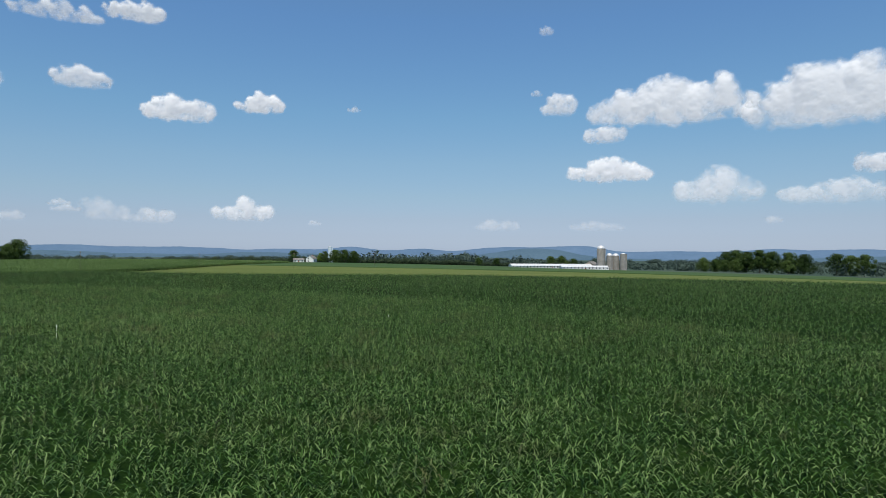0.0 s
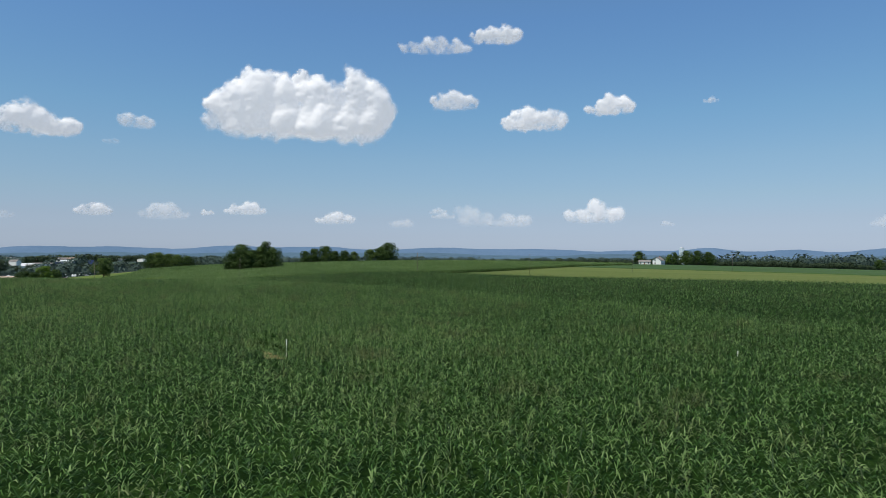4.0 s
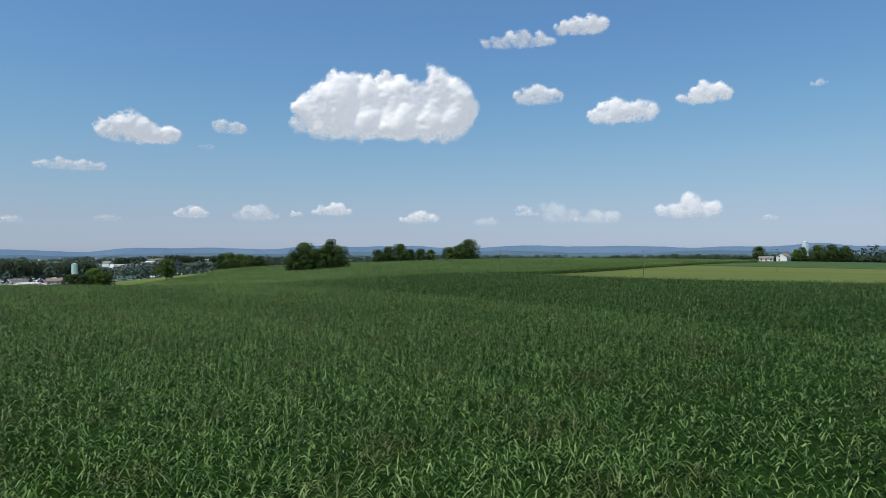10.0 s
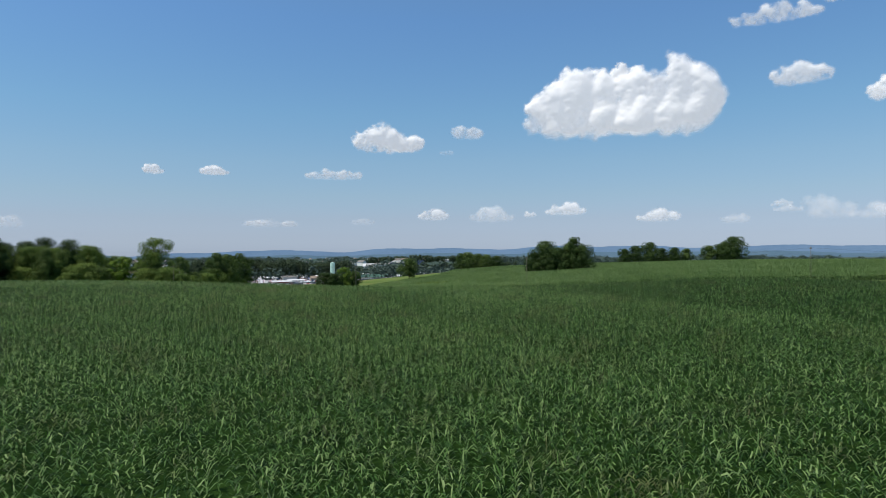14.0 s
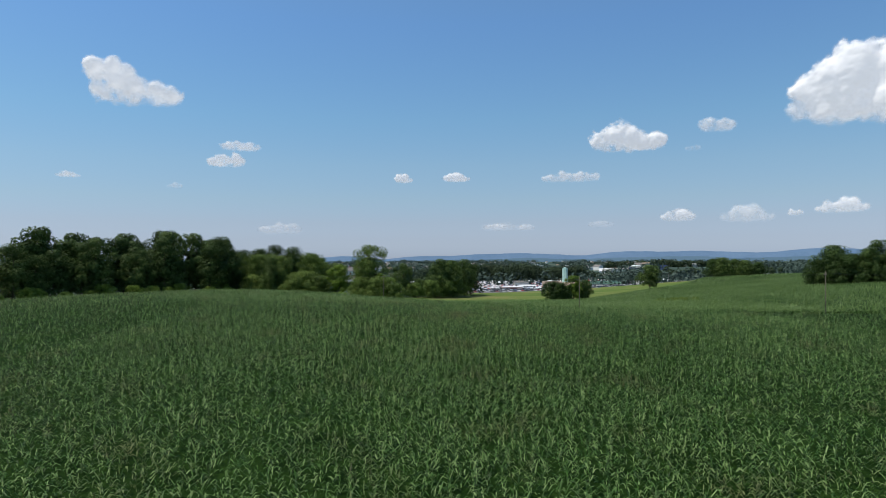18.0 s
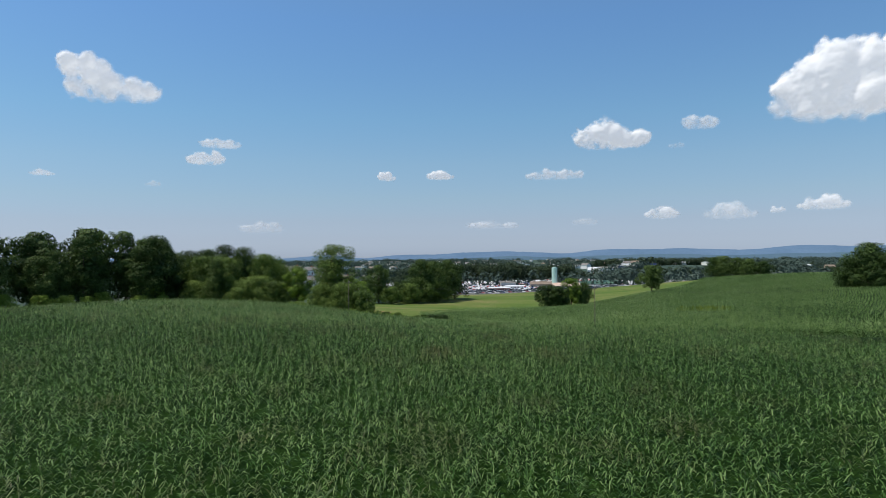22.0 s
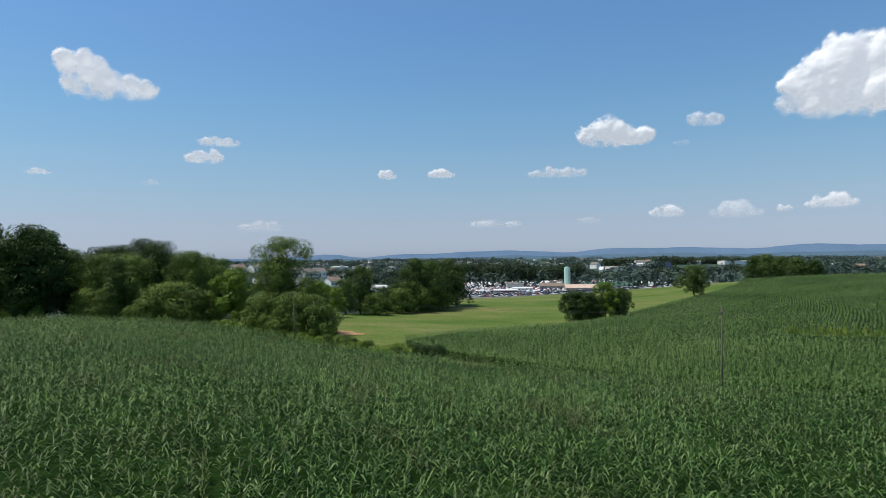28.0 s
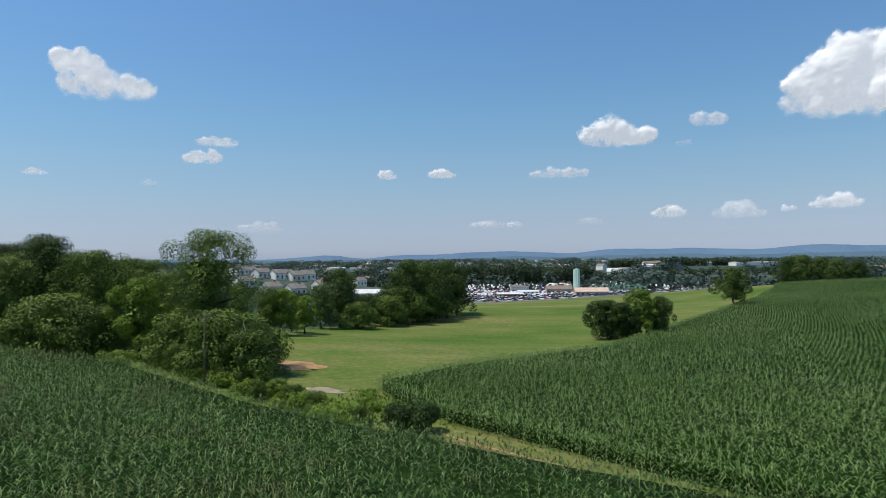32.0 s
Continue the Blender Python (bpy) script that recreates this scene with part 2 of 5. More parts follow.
CAR_PAINTS = [paint("car_paint_" + n, c, 0.3, 0.0, 0.5) for n, c in
              (("white", (0.75, 0.75, 0.75)), ("silver", (0.45, 0.46, 0.48)), ("black", (0.03, 0.03, 0.035)),
               ("dark_grey", (0.10, 0.105, 0.11)), ("blue", (0.04, 0.08, 0.22)), ("red", (0.35, 0.03, 0.03)))]


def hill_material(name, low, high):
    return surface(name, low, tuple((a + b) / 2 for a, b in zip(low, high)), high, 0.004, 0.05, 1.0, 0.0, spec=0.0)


# Bluish tones: the haze of distance is painted into the hill colours.
M_HILL_FAR = hill_material("haze_tinted_far_hill", (0.084, 0.142, 0.226), (0.112, 0.176, 0.266))
M_HILL_NEAR = hill_material("haze_tinted_near_hill", (0.066, 0.114, 0.162), (0.088, 0.142, 0.192))

# ---------------------------------------------------------------- lie of the land
NEAR_RISES = [
    (-20, 60, 90, -2.49), (-110, 120, 60, -1.45), (-190, 140, 70, -1.75), (-260, 150, 60, 4.87), (-300, 230, 70, -0.46),
    (-150, 275, 70, 0.33), (-60, 290, 90, -1.10), (60, 270, 120, -1.02), (-340, 350, 60, 0.46), (-320, 470, 90, 2.30),
    (-400, 230, 70, -4.22), (-450, 310, 80, -1.40), (-530, 410, 90, 9.55), (-330, 90, 70, -0.04), (-230, 0, 110, 0.24),
    (-332, 98, 38, 0.55), (-303, 140, 30, -1.92), (-272, 165, 30, -3.11), (-240, 190, 35, -1.41), (-205, 218, 40, -2.12),
    (-170, 255, 45, 1.52), (-120, 280, 60, -1.26), (-300, 40, 50, 0.33), (-392, 232, 45, -1.50), (-430, 280, 50, 0.90),
    (-350, 190, 40, 0.27), (-500, 350, 60, -3.95), (-300, 200, 45, -3.56)]
WIDE_RISES = [
    (-100, 560, 180, -1.73), (-130, 720, 160, 1.50), (120, 60, 180, -0.07), (-650, 330, 150, -7.28), (-500, 180, 90, 0.42),
    (-300, 600, 250, 7.14), (-100, 200, 520, 26.77), (-600, 200, 350, -9.37), (100, -150, 200, 1.64), (300, 400, 170, -0.91),
    (-500, -50, 200, 2.97), (-727, 117, 70, 16.01), (-677, -12, 70, 10.00), (-654, 212, 50, -2.89), (-1079, 715, 150, 13.00),
    (380, 800, 180, 3.02), (0, 1050, 220, 6.89), (-250, -250, 250, -0.54)]
PLAIN = -22.0


def land(x, y):
    """Height of the ground at a place (arrays or numbers)."""
    x, y = np.asarray(x, float), np.asarray(y, float)
    z = np.full(np.broadcast(x, y).shape, PLAIN)
    for cx, cy, r, h in NEAR_RISES + WIDE_RISES:
        z = z + h * np.exp(-((x - cx) ** 2 + (y - cy) ** 2) / (2.0 * r * r))
    return z


def land1(x, y):
    return float(land(x, y))


# ---------------------------------------------------------------- mesh helpers
def mesh_object(name, verts, faces, material, parent=None, label="", smooth=False):
    me = bpy.data.meshes.new(name)
    me.from_pydata([tuple(map(float, v)) for v in verts], [], [tuple(map(int, f)) for f in faces])
    if smooth:
        me.polygons.foreach_set("use_smooth", [True] * len(me.polygons))
    me.materials.append(material)
    ob = new(name, me)
    ob.parent = parent
    if label:
        tagged(ob, label)
    return ob


def part(name, bm, material, parent, label="", smooth=False):
    me = bpy.data.meshes.new(name)
    bm.to_mesh(me)
    bm.free()
    if smooth:
        me.polygons.foreach_set("use_smooth", [True] * len(me.polygons))
    me.materials.append(material)
    ob = new(name, me)
    ob.parent = parent
    if label:
        tagged(ob, label)
    return ob


def grid_mesh(name, verts, loops, sizes, material):
    """A large mesh from arrays: corner indices, and the number of corners of each face."""
    me = bpy.data.meshes.new(name)
    me.vertices.add(len(verts))
    me.vertices.foreach_set("co", np.asarray(verts, np.float32).ravel())
    me.loops.add(len(loops))
    me.loops.foreach_set("vertex_index", np.asarray(loops, np.int32))
    me.polygons.add(len(sizes))
    starts = np.concatenate([[0], np.cumsum(sizes)[:-1]])
    me.polygons.foreach_set("loop_start", np.asarray(starts, np.int32))
    me.polygons.foreach_set("loop_total", np.asarray(sizes, np.int32))
    me.update(calc_edges=True)
    me.materials.append(material)
    return me


def thing(name, x, y, z, label, category, group="", kind="", turn=0.0):
    e = new(name)
    e.matrix_basis = pose(x, y, z, 0, 0, turn)
    return tagged(e, label, category, group, kind)


def add_box(bm, x0, x1, y0, y1, z0, z1, bevel=0.0):
    r = bmesh.ops.create_cube(bm, size=1.0)
    for v in r["verts"]:
        v.co = Vector(((x0 + x1) / 2 + v.co.x * (x1 - x0), (y0 + y1) / 2 + v.co.y * (y1 - y0), (z0 + z1) / 2 + v.co.z * (z1 - z0)))
    if bevel:
        edges = list({e for v in r["verts"] for e in v.link_edges})
        bmesh.ops.bevel(bm, geom=edges, offset=bevel, segments=2, affect='EDGES', profile=0.5)
    return bm


def box_bm(*a, bevel=0.0):
    return add_box(bmesh.new(), *a, bevel=bevel)


def tube(points, radii, sides=8, cap=True):
    """A tapered tube along a line of points."""
    verts, faces = [], []
    pts = [Vector(p) for p in points]
    for i, p in enumerate(pts):
        d = (pts[min(i + 1, len(pts) - 1)] - pts[max(i - 1, 0)]).normalized()
        a = d.orthogonal().normalized()
        b = d.cross(a)
        for k in range(sides):
            w = 2 * math.pi * k / sides
            verts.append(p + radii[i] * (math.cos(w) * a + math.sin(w) * b))
    for i in range(len(pts) - 1):
        for k in range(sides):
            k2 = (k + 1) % sides
            faces.append((i * sides + k, i * sides + k2, (i + 1) * sides + k2, (i + 1) * sides + k))
    if cap:
        faces.append(tuple(range(sides - 1, -1, -1)))
        faces.append(tuple((len(pts) - 1) * sides + k for k in range(sides)))
    return verts, faces


def joined(pieces):
    verts, faces = [], []
    for v, f in pieces:
        n = len(verts)
        verts += list(v)
        faces += [tuple(i + n for i in c) for c in f]
    return verts, faces


def inside(poly, x, y):
    """Which of the places lie in the polygon."""
    x, y = np.asarray(x), np.asarray(y)
    hit = np.zeros(x.shape, bool)
    px, py = [p[0] for p in poly], [p[1] for p in poly]
    j = len(poly) - 1
    for i in range(len(poly)):
        cross = ((py[i] > y) != (py[j] > y)) & (x < (px[j] - px[i]) * (y - py[i]) / (py[j] - py[i] + 1e-12) + px[i])
        hit ^= cross
        j = i
    return hit


def to_line(line, x, y):
    """Distance from places to a polyline."""
    best = np.full(np.shape(x), 1e9)
    for (ax, ay), (bx, by) in zip(line[:-1], line[1:]):
        dx, dy = bx - ax, by - ay
        s = np.clip(((x - ax) * dx + (y - ay) * dy) / (dx * dx + dy * dy), 0, 1)
        best = np.minimum(best, np.hypot(x - ax - s * dx, y - ay - s * dy))
    return best


def field_sheet(name, poly, material, lift, step=6.0, label="", category="field", kind="structure", skirt=0.0, clear_of=None):
    """A sheet that lies on the land over a polygon; with a skirt it has sides down to the ground."""
    bm = bmesh.new()
    pts = []
    for (ax, ay), (bx, by) in zip(poly, poly[1:] + poly[:1]):
        n = max(1, int(math.hypot(bx - ax, by - ay) / step))
        pts += [(ax + (bx - ax) * k / n, ay + (by - ay) * k / n) for k in range(n)]
    outline = [bm.verts.new((px, py, 0)) for px, py in pts]
    face = bm.faces.new(outline)
    x0, x1 = min(p[0] for p in pts), max(p[0] for p in pts)
    y0, y1 = min(p[1] for p in pts), max(p[1] for p in pts)
    for k in range(1, int((x1 - x0) / step) + 1):
        g = bm.verts[:] + bm.edges[:] + bm.faces[:]
        bmesh.ops.bisect_plane(bm, geom=g, plane_co=(x0 + k * step, 0, 0), plane_no=(1, 0, 0))
    for k in range(1, int((y1 - y0) / step) + 1):
        g = bm.verts[:] + bm.edges[:] + bm.faces[:]
        bmesh.ops.bisect_plane(bm, geom=g, plane_co=(0, y0 + k * step, 0), plane_no=(0, 1, 0))
    for v in bm.verts:
        v.co.z = land1(v.co.x, v.co.y) + lift
    bmesh.ops.triangulate(bm, faces=bm.faces[:])
    bm.normal_update()
    bmesh.ops.reverse_faces(bm, faces=[f for f in bm.faces if f.normal.z < 0])
    if clear_of:
        far = [f for f in bm.faces if to_line(clear_of[0], *f.calc_center_median().xy) < clear_of[1]]
        bmesh.ops.delete(bm, geom=far, context='FACES')
    if skirt:
        rim = [e for e in bm.edges if e.is_boundary]
        r = bmesh.ops.extrude_edge_only(bm, edges=rim)
        for v in [q for q in r["geom"] if isinstance(q, bmesh.types.BMVert)]:
            v.co.z -= skirt
    me = bpy.data.meshes.new(name)
    bm.to_mesh(me)
    bm.free()
    me.polygons.foreach_set("use_smooth", [True] * len(me.polygons))
    me.materials.append(material)
    ob = new(name, me)
    return tagged(ob, label, category, "", kind)


# ---------------------------------------------------------------- the ground sheet
def graded(lo, hi, core_lo, core_hi, step):
    a = list(np.arange(core_lo, core_hi + step, step))
    d, p = step, core_hi + step
    while p < hi:
        a.append(p)
        d *= 1.35
        p += d
    a.append(hi)
    d, p = step, core_lo
    while p > lo:
        a.insert(0, p) if p != core_lo else None
        d *= 1.35
        p -= d
    a.insert(0, lo)
    return np.array(sorted(set(a)))


gx = graded(-4800, 4800, -760, 420, 8.0)
gy = graded(-4800, 4800, -160, 900, 8.0)
GX, GY = np.meshgrid(gx, gy)
gz = land(GX, GY)
nx, ny = len(gx), len(gy)
quad = (np.arange(ny - 1)[:, None] * nx + np.arange(nx - 1)[None, :]).ravel()
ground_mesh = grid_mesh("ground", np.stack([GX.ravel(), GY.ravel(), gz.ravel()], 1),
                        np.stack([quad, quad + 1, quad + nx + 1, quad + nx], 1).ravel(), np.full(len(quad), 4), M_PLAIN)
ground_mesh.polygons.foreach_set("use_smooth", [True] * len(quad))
ground = tagged(new("ground", ground_mesh), "rolling green and straw coloured farmland reaching to the hills, tinted with haze", "ground", "", "structure")

# field outlines
NEAR_CORN = [(-185, -20), (-255, 6), (-312, 50), (-336, 88), (-329, 107), (-321, 124), (-310.5, 133), (-299, 142.5), (-292, 149.5), (-284, 160), (-275, 168),
             (-268.4, 174), (-258.4, 181.6), (-207, 214), (-157, 269), (-66, 281), (0, 283), (72, 266), (168, 248), (430, 180), (430, -160), (-120, -160)]
HILL_CORN = [(-154, 284), (-203, 226), (-244, 194), (-262, 182), (-272, 177), (-281, 172.5), (-289, 167.5), (-294, 164), (-305, 160), (-312, 158.5), (-316, 163),
             (-325, 172), (-335, 186), (-355, 211), (-384, 237), (-404, 257), (-432, 290), (-457, 317), (-512, 376), (-548, 408), (-500, 446), (-400, 480),
             (-346, 530), (-280, 566), (-180, 566), (-130, 545)]
HAY_FIELD = [(-152, 282), (-66, 284), (0, 286), (74, 269), (170, 251), (432, 183), (640, 330), (300, 395), (0, 425), (-140, 432)]
BEAN_FIELD = [(-128, 552), (-138, 434), (0, 427), (302, 397), (640, 334), (560, 560), (120, 610), (40, 690), (-60, 676), (-300, 690), (-420, 640), (-345, 545), (-280, 570)]
MEADOW = [(-255.5, 179), (-265.6, 171.3), (-272.4, 165.4), (-282.2, 158.2), (-290.3, 148), (-298, 141.4), (-310.6, 133.4), (-321.2, 124.3), (-329.2, 107.2), (-336, 90), (-350, 92), (-400, 140),
          (-470, 190), (-520, 205), (-700, 190), (-760, 240), (-700, 420), (-640, 470), (-552, 412), (-514, 380), (-459, 321), (-434, 294), (-406, 261), (-386, 241), (-357, 215), (-337, 190),
          (-327, 176), (-318, 167), (-300, 168), (-282, 178), (-262, 188)]
VERGE = [(-153, 288), (-207, 232), (-248, 200), (-266, 187), (-277, 179), (-292, 170), (-308, 163), (-312, 155), (-300, 149.5), (-291.5, 150.5), (-282.6, 158.8), (-272.9, 166), (-266.1, 171.8),
         (-256, 179.4), (-207, 214.8), (-157, 269.6)]
field_sheet("meadow", MEADOW, M_MEADOW, 0.06, 10.0, "mown green meadow with straw-coloured patches", "meadow")
field_sheet("hay_field", HAY_FIELD, M_HAY, 0.25, 20.0, "yellow-green hay field beyond the corn", "field", skirt=0.3)
field_sheet("bean_field", BEAN_FIELD, M_BEANS, 0.5, 20.0, "low dark green crop field in rows", "field", skirt=0.6)
field_sheet("verge", VERGE, M_MEADOW, 0.08, 8.0, "grassy track between two corn fields", "verge")
field_sheet("corn_soil", NEAR_CORN, M_SOIL, 0.05, 14.0, "soil under the corn, painted dark for shade", "soil")

# ---------------------------------------------------------------- corn
ROW_CENTRE, ROW_GAP = (-194.0, -47.0), 0.76
NEAREST = [(0, 22), (-3, 52), (-28, 92), (-62, 114), (-105, 130), (-170, 142), (-245, 156), (-296, 122)]
rng = np.random.default_rng(7)


def corn_leaves(px, py, pz, leaves, sections, length, width, low, high, droop):
    """Arching, tapering leaves for all the plants at once. Returns verts, loops, sizes."""
    n = len(px)
    V, L, S = [], [], []
    base = 0
    turn = rng.uniform(0, math.pi, n)
    size = rng.uniform(0.82, 1.15, n)
    for k in range(leaves):
        a = turn + k * math.pi + rng.normal(0, 0.5, n)
        z0 = (low + (high - low) * (k + 0.5) / leaves) * size + rng.normal(0, 0.06, n)
        ln = length * size * rng.uniform(0.75, 1.2, n) * (0.75 if k == leaves - 1 else 1.0)
        wd = width * size * rng.uniform(0.8, 1.2, n)
        rise = rng.uniform(0.75, 1.15, n) * (1.25 if k >= leaves - 2 else 1.0)
        dr = droop * rng.uniform(0.3, 1.45, n)
        dx, dy = np.cos(a), np.sin(a)
        tilt = rng.normal(0, 0.35, n)
        rows = []
        for j in range(sections + 1):
            s = j / sections
            out = ln * s * 0.74
            up = ln * (rise * s * 1.0 - dr * s * s * 1.3)
            w = wd * (0.55 + 0.9 * s - 1.45 * s * s) * 0.5
            cx, cy, cz = px + dx * out, py + dy * out, pz + z0 + up
            if j == sections:
                rows.append([np.stack([cx, cy, cz], 1)])
            else:
                rows.append([np.stack([cx - dy * w, cy + dx * w, cz + tilt * w], 1), np.stack([cx + dy * w, cy - dx * w, cz - tilt * w], 1)])
        per = 2 * sections + 1
        block = np.stack([v for r in rows for v in r], 1).reshape(-1, 3)
        start = base + np.arange(n) * per
        for j in range(sections - 1):
            L.append(np.stack([start + 2 * j, start + 2 * j + 1, start + 2 * j + 3, start + 2 * j + 2], 1))
        j = sections - 1
        T = np.stack([start + 2 * j, start + 2 * j + 1, start + 2 * j + 2], 1)
        V.append(block)
        S.append((len(L), T))
        base += n * per
    quads = np.concatenate(L).ravel() if L else np.zeros(0, int)
    tris = np.concatenate([t for _, t in S]).ravel()
    return np.concatenate(V), np.concatenate([quads, tris]), np.concatenate([np.full(len(quads) // 4, 4), np.full(len(tris) // 3, 3)])


def rows_of_plants(poly, along, near, far, gap, centre=ROW_CENTRE, avoid=None, loose=0.19):
    """Plants on curved rows within a polygon, between two distances from the middle of the field."""
    xs, ys = [p[0] for p in poly], [p[1] for p in poly]
    cx, cy = centre
    corners = [math.hypot(a - cx, b - cy) for a in (min(xs), max(xs)) for b in (min(ys), max(ys))]
    r1 = max(corners)
    out = []
    for r in np.arange(gap, r1, gap):
        m = max(8, int(2 * math.pi * r / along))
        w = (np.arange(m) + rng.uniform(0, 1)) * 2 * math.pi / m + rng.normal(0, 0.18 * along / r, m)
        rr = r + rng.normal(0, loose, m)
        x, y = cx + rr * np.cos(w), cy + rr * np.sin(w)
        k = (x > min(xs)) & (x < max(xs)) & (y > min(ys)) & (y < max(ys))
        x, y = x[k], y[k]
        d = to_line(NEAREST, x, y)
        k = (d >= near) & (d < far)
        x, y = x[k], y[k]
        if len(x):
            k = inside(poly, x, y)
            if avoid is not None:
                k &= ~avoid(x, y)
            out.append(np.stack([x[k], y[k]], 1))
    return np.concatenate(out) if out else np.zeros((0, 2))


def clearing(x, y):
    """The bare patch with the marker post, and the rough bare spots on the hillside."""
    dx, dy = x + 57.0, y - 91.0
    a, b = (dx * -0.88 + dy * 0.475) / 7.0, (dx * 0.475 + dy * 0.88) / 1.1
    return (a * a + b * b) < 1.0


def corn_block(name, pts, material, label, **leaf):
    pz = land(pts[:, 0], pts[:, 1])
    v, l, s = corn_leaves(pts[:, 0], pts[:, 1], pz, **leaf)
    me = grid_mesh(name, v, l, s, material)
    me.polygons.foreach_set("use_smooth", [True] * len(s))
    return tagged(new(name, me), label, "corn", "", "stuff")


CORN_LABEL = "tall dark green corn plants in curving rows"
corn_block("corn", rows_of_plants(NEAR_CORN, 0.44, 0, 13, ROW_GAP, avoid=clearing), M_CORN, CORN_LABEL,
           leaves=8, sections=2, length=0.56, width=0.095, low=1.1, high=2.05, droop=0.7)
corn_block("corn", rows_of_plants(NEAR_CORN, 0.62, 13, 55, ROW_GAP, avoid=lambda x, y: clearing(x, y) | ((y < 6) & (x > -40))), M_CORN, CORN_LABEL,
           leaves=7, sections=2, length=0.56, width=0.10, low=1.2, high=2.05, droop=0.7)
corn_block("corn", rows_of_plants(NEAR_CORN, 1.2, 55, 170, ROW_GAP, avoid=lambda x, y: ((y < 0) & (x > -60)) | (x > 280), loose=0.14), M_CORN, CORN_LABEL,
           leaves=6, sections=1, length=0.55, width=0.17, low=1.4, high=2.0, droop=0.5)
corn_block("corn", rows_of_plants(NEAR_CORN, 2.2, 170, 320, ROW_GAP, avoid=lambda x, y: (y < 100) | (x > 300), loose=0.2), M_CORN, CORN_LABEL,
           leaves=4, sections=1, length=0.6, width=0.28, low=1.45, high=2.0, droop=0.5)
HILL_LABEL = "lighter green corn rows on the hillside"
HILL_ROWS = (-900.0, -330.0)
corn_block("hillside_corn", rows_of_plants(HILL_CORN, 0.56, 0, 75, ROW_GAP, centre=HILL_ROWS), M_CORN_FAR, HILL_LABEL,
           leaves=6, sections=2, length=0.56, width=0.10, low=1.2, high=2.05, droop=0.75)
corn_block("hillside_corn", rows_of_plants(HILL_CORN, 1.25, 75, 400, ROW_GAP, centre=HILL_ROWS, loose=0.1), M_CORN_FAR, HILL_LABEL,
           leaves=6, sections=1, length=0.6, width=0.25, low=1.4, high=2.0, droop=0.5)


def inset(poly, d):
    """The polygon drawn in by d metres."""
    area = sum(a[0] * b[1] - b[0] * a[1] for a, b in zip(poly, poly[1:] + poly[:1]))
    sgn = 1 if area > 0 else -1
    out = []
    for k in range(len(poly)):
        p, q, r = Vector(poly[k - 1]), Vector(poly[k]), Vector(poly[(k + 1) % len(poly)])
        e = ((q - p).normalized() + (r - q).normalized())
        n = Vector((-e.y, e.x)).normalized() * sgn
        out.append((q.x + n.x * d, q.y + n.y * d))
    return out


def edge_rows(edge, rows=3, along=0.3):
    """Close plants along a field's edge, leafy to the ground."""
    pts = []
    for (ax, ay), (bx, by) in zip(edge[:-1], edge[1:]):
        ln = math.hypot(bx - ax, by - ay)
        n = int(ln / along)
        s = (np.arange(n) + rng.uniform(0, 1, n)) / n
        for k in range(rows):
            off = (k - 0.3) * 0.6
            nx_, ny_ = -(by - ay) / ln, (bx - ax) / ln
            pts.append(np.stack([ax + (bx - ax) * s + nx_ * off + rng.normal(0, 0.12, n), ay + (by - ay) * s + ny_ * off + rng.normal(0, 0.12, n)], 1))
    return np.concatenate(pts)


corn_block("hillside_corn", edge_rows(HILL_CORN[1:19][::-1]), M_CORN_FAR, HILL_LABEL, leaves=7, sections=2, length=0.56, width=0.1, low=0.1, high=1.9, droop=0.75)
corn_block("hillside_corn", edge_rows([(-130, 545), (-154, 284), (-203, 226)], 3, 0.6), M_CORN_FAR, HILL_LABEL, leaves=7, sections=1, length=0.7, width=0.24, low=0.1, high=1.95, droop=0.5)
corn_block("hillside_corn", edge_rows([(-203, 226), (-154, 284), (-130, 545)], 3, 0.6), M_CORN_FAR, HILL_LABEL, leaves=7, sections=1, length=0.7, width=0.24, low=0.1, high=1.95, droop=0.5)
corn_block("corn", edge_rows(NEAR_CORN[3:14], 1, 0.4), M_CORN, CORN_LABEL, leaves=7, sections=2, length=0.56, width=0.1, low=0.5, high=1.95, droop=0.7)
ring = np.array([(-57 - 0.88 * a * math.cos(w) + 0.475 * b * math.sin(w), 91 + 0.475 * a * math.cos(w) + 0.88 * b * math.sin(w))
                 for a, b, n in ((7.3, 1.35, 84), (7.7, 1.8, 84)) for w in (2 * math.pi * k / n for k in range(n))])
corn_block("corn", ring + rng.normal(0, 0.1, ring.shape), M_CORN, "corn plants round the bare gap", leaves=9, sections=2, length=0.55, width=0.1, low=0.1, high=1.95, droop=0.8)
# Sheets added below the leaf tops to paint the shaded gaps dark.
field_sheet("corn_understorey", inset(NEAR_CORN, 0.7), M_CORN_SHADE, 1.3, 8.0, "dark sheet for the lower corn leaves, shade painted in", "corn", "stuff", skirt=1.3, clear_of=([(-63, 94), (-51, 87.8)], 4.0))
field_sheet("corn_understorey", [(-56 + 16 * math.cos(k * 0.3927), 90.2 + 16 * math.sin(k * 0.3927)) for k in range(16)], M_CORN_SHADE, 1.1, 0.7,
            "dark sheet for the lower leaves round the bare gap, shade painted in", "corn", "stuff", skirt=1.1, clear_of=([(-61.8, 93.6), (-52.2, 88.4)], 2.0))
field_sheet("hillside_corn_understorey", inset(HILL_CORN, 0.7), M_CORN_SHADE, 1.4, 14.0, "dark sheet for the lower hillside corn leaves, shade painted in", "corn", "stuff", skirt=1.4)

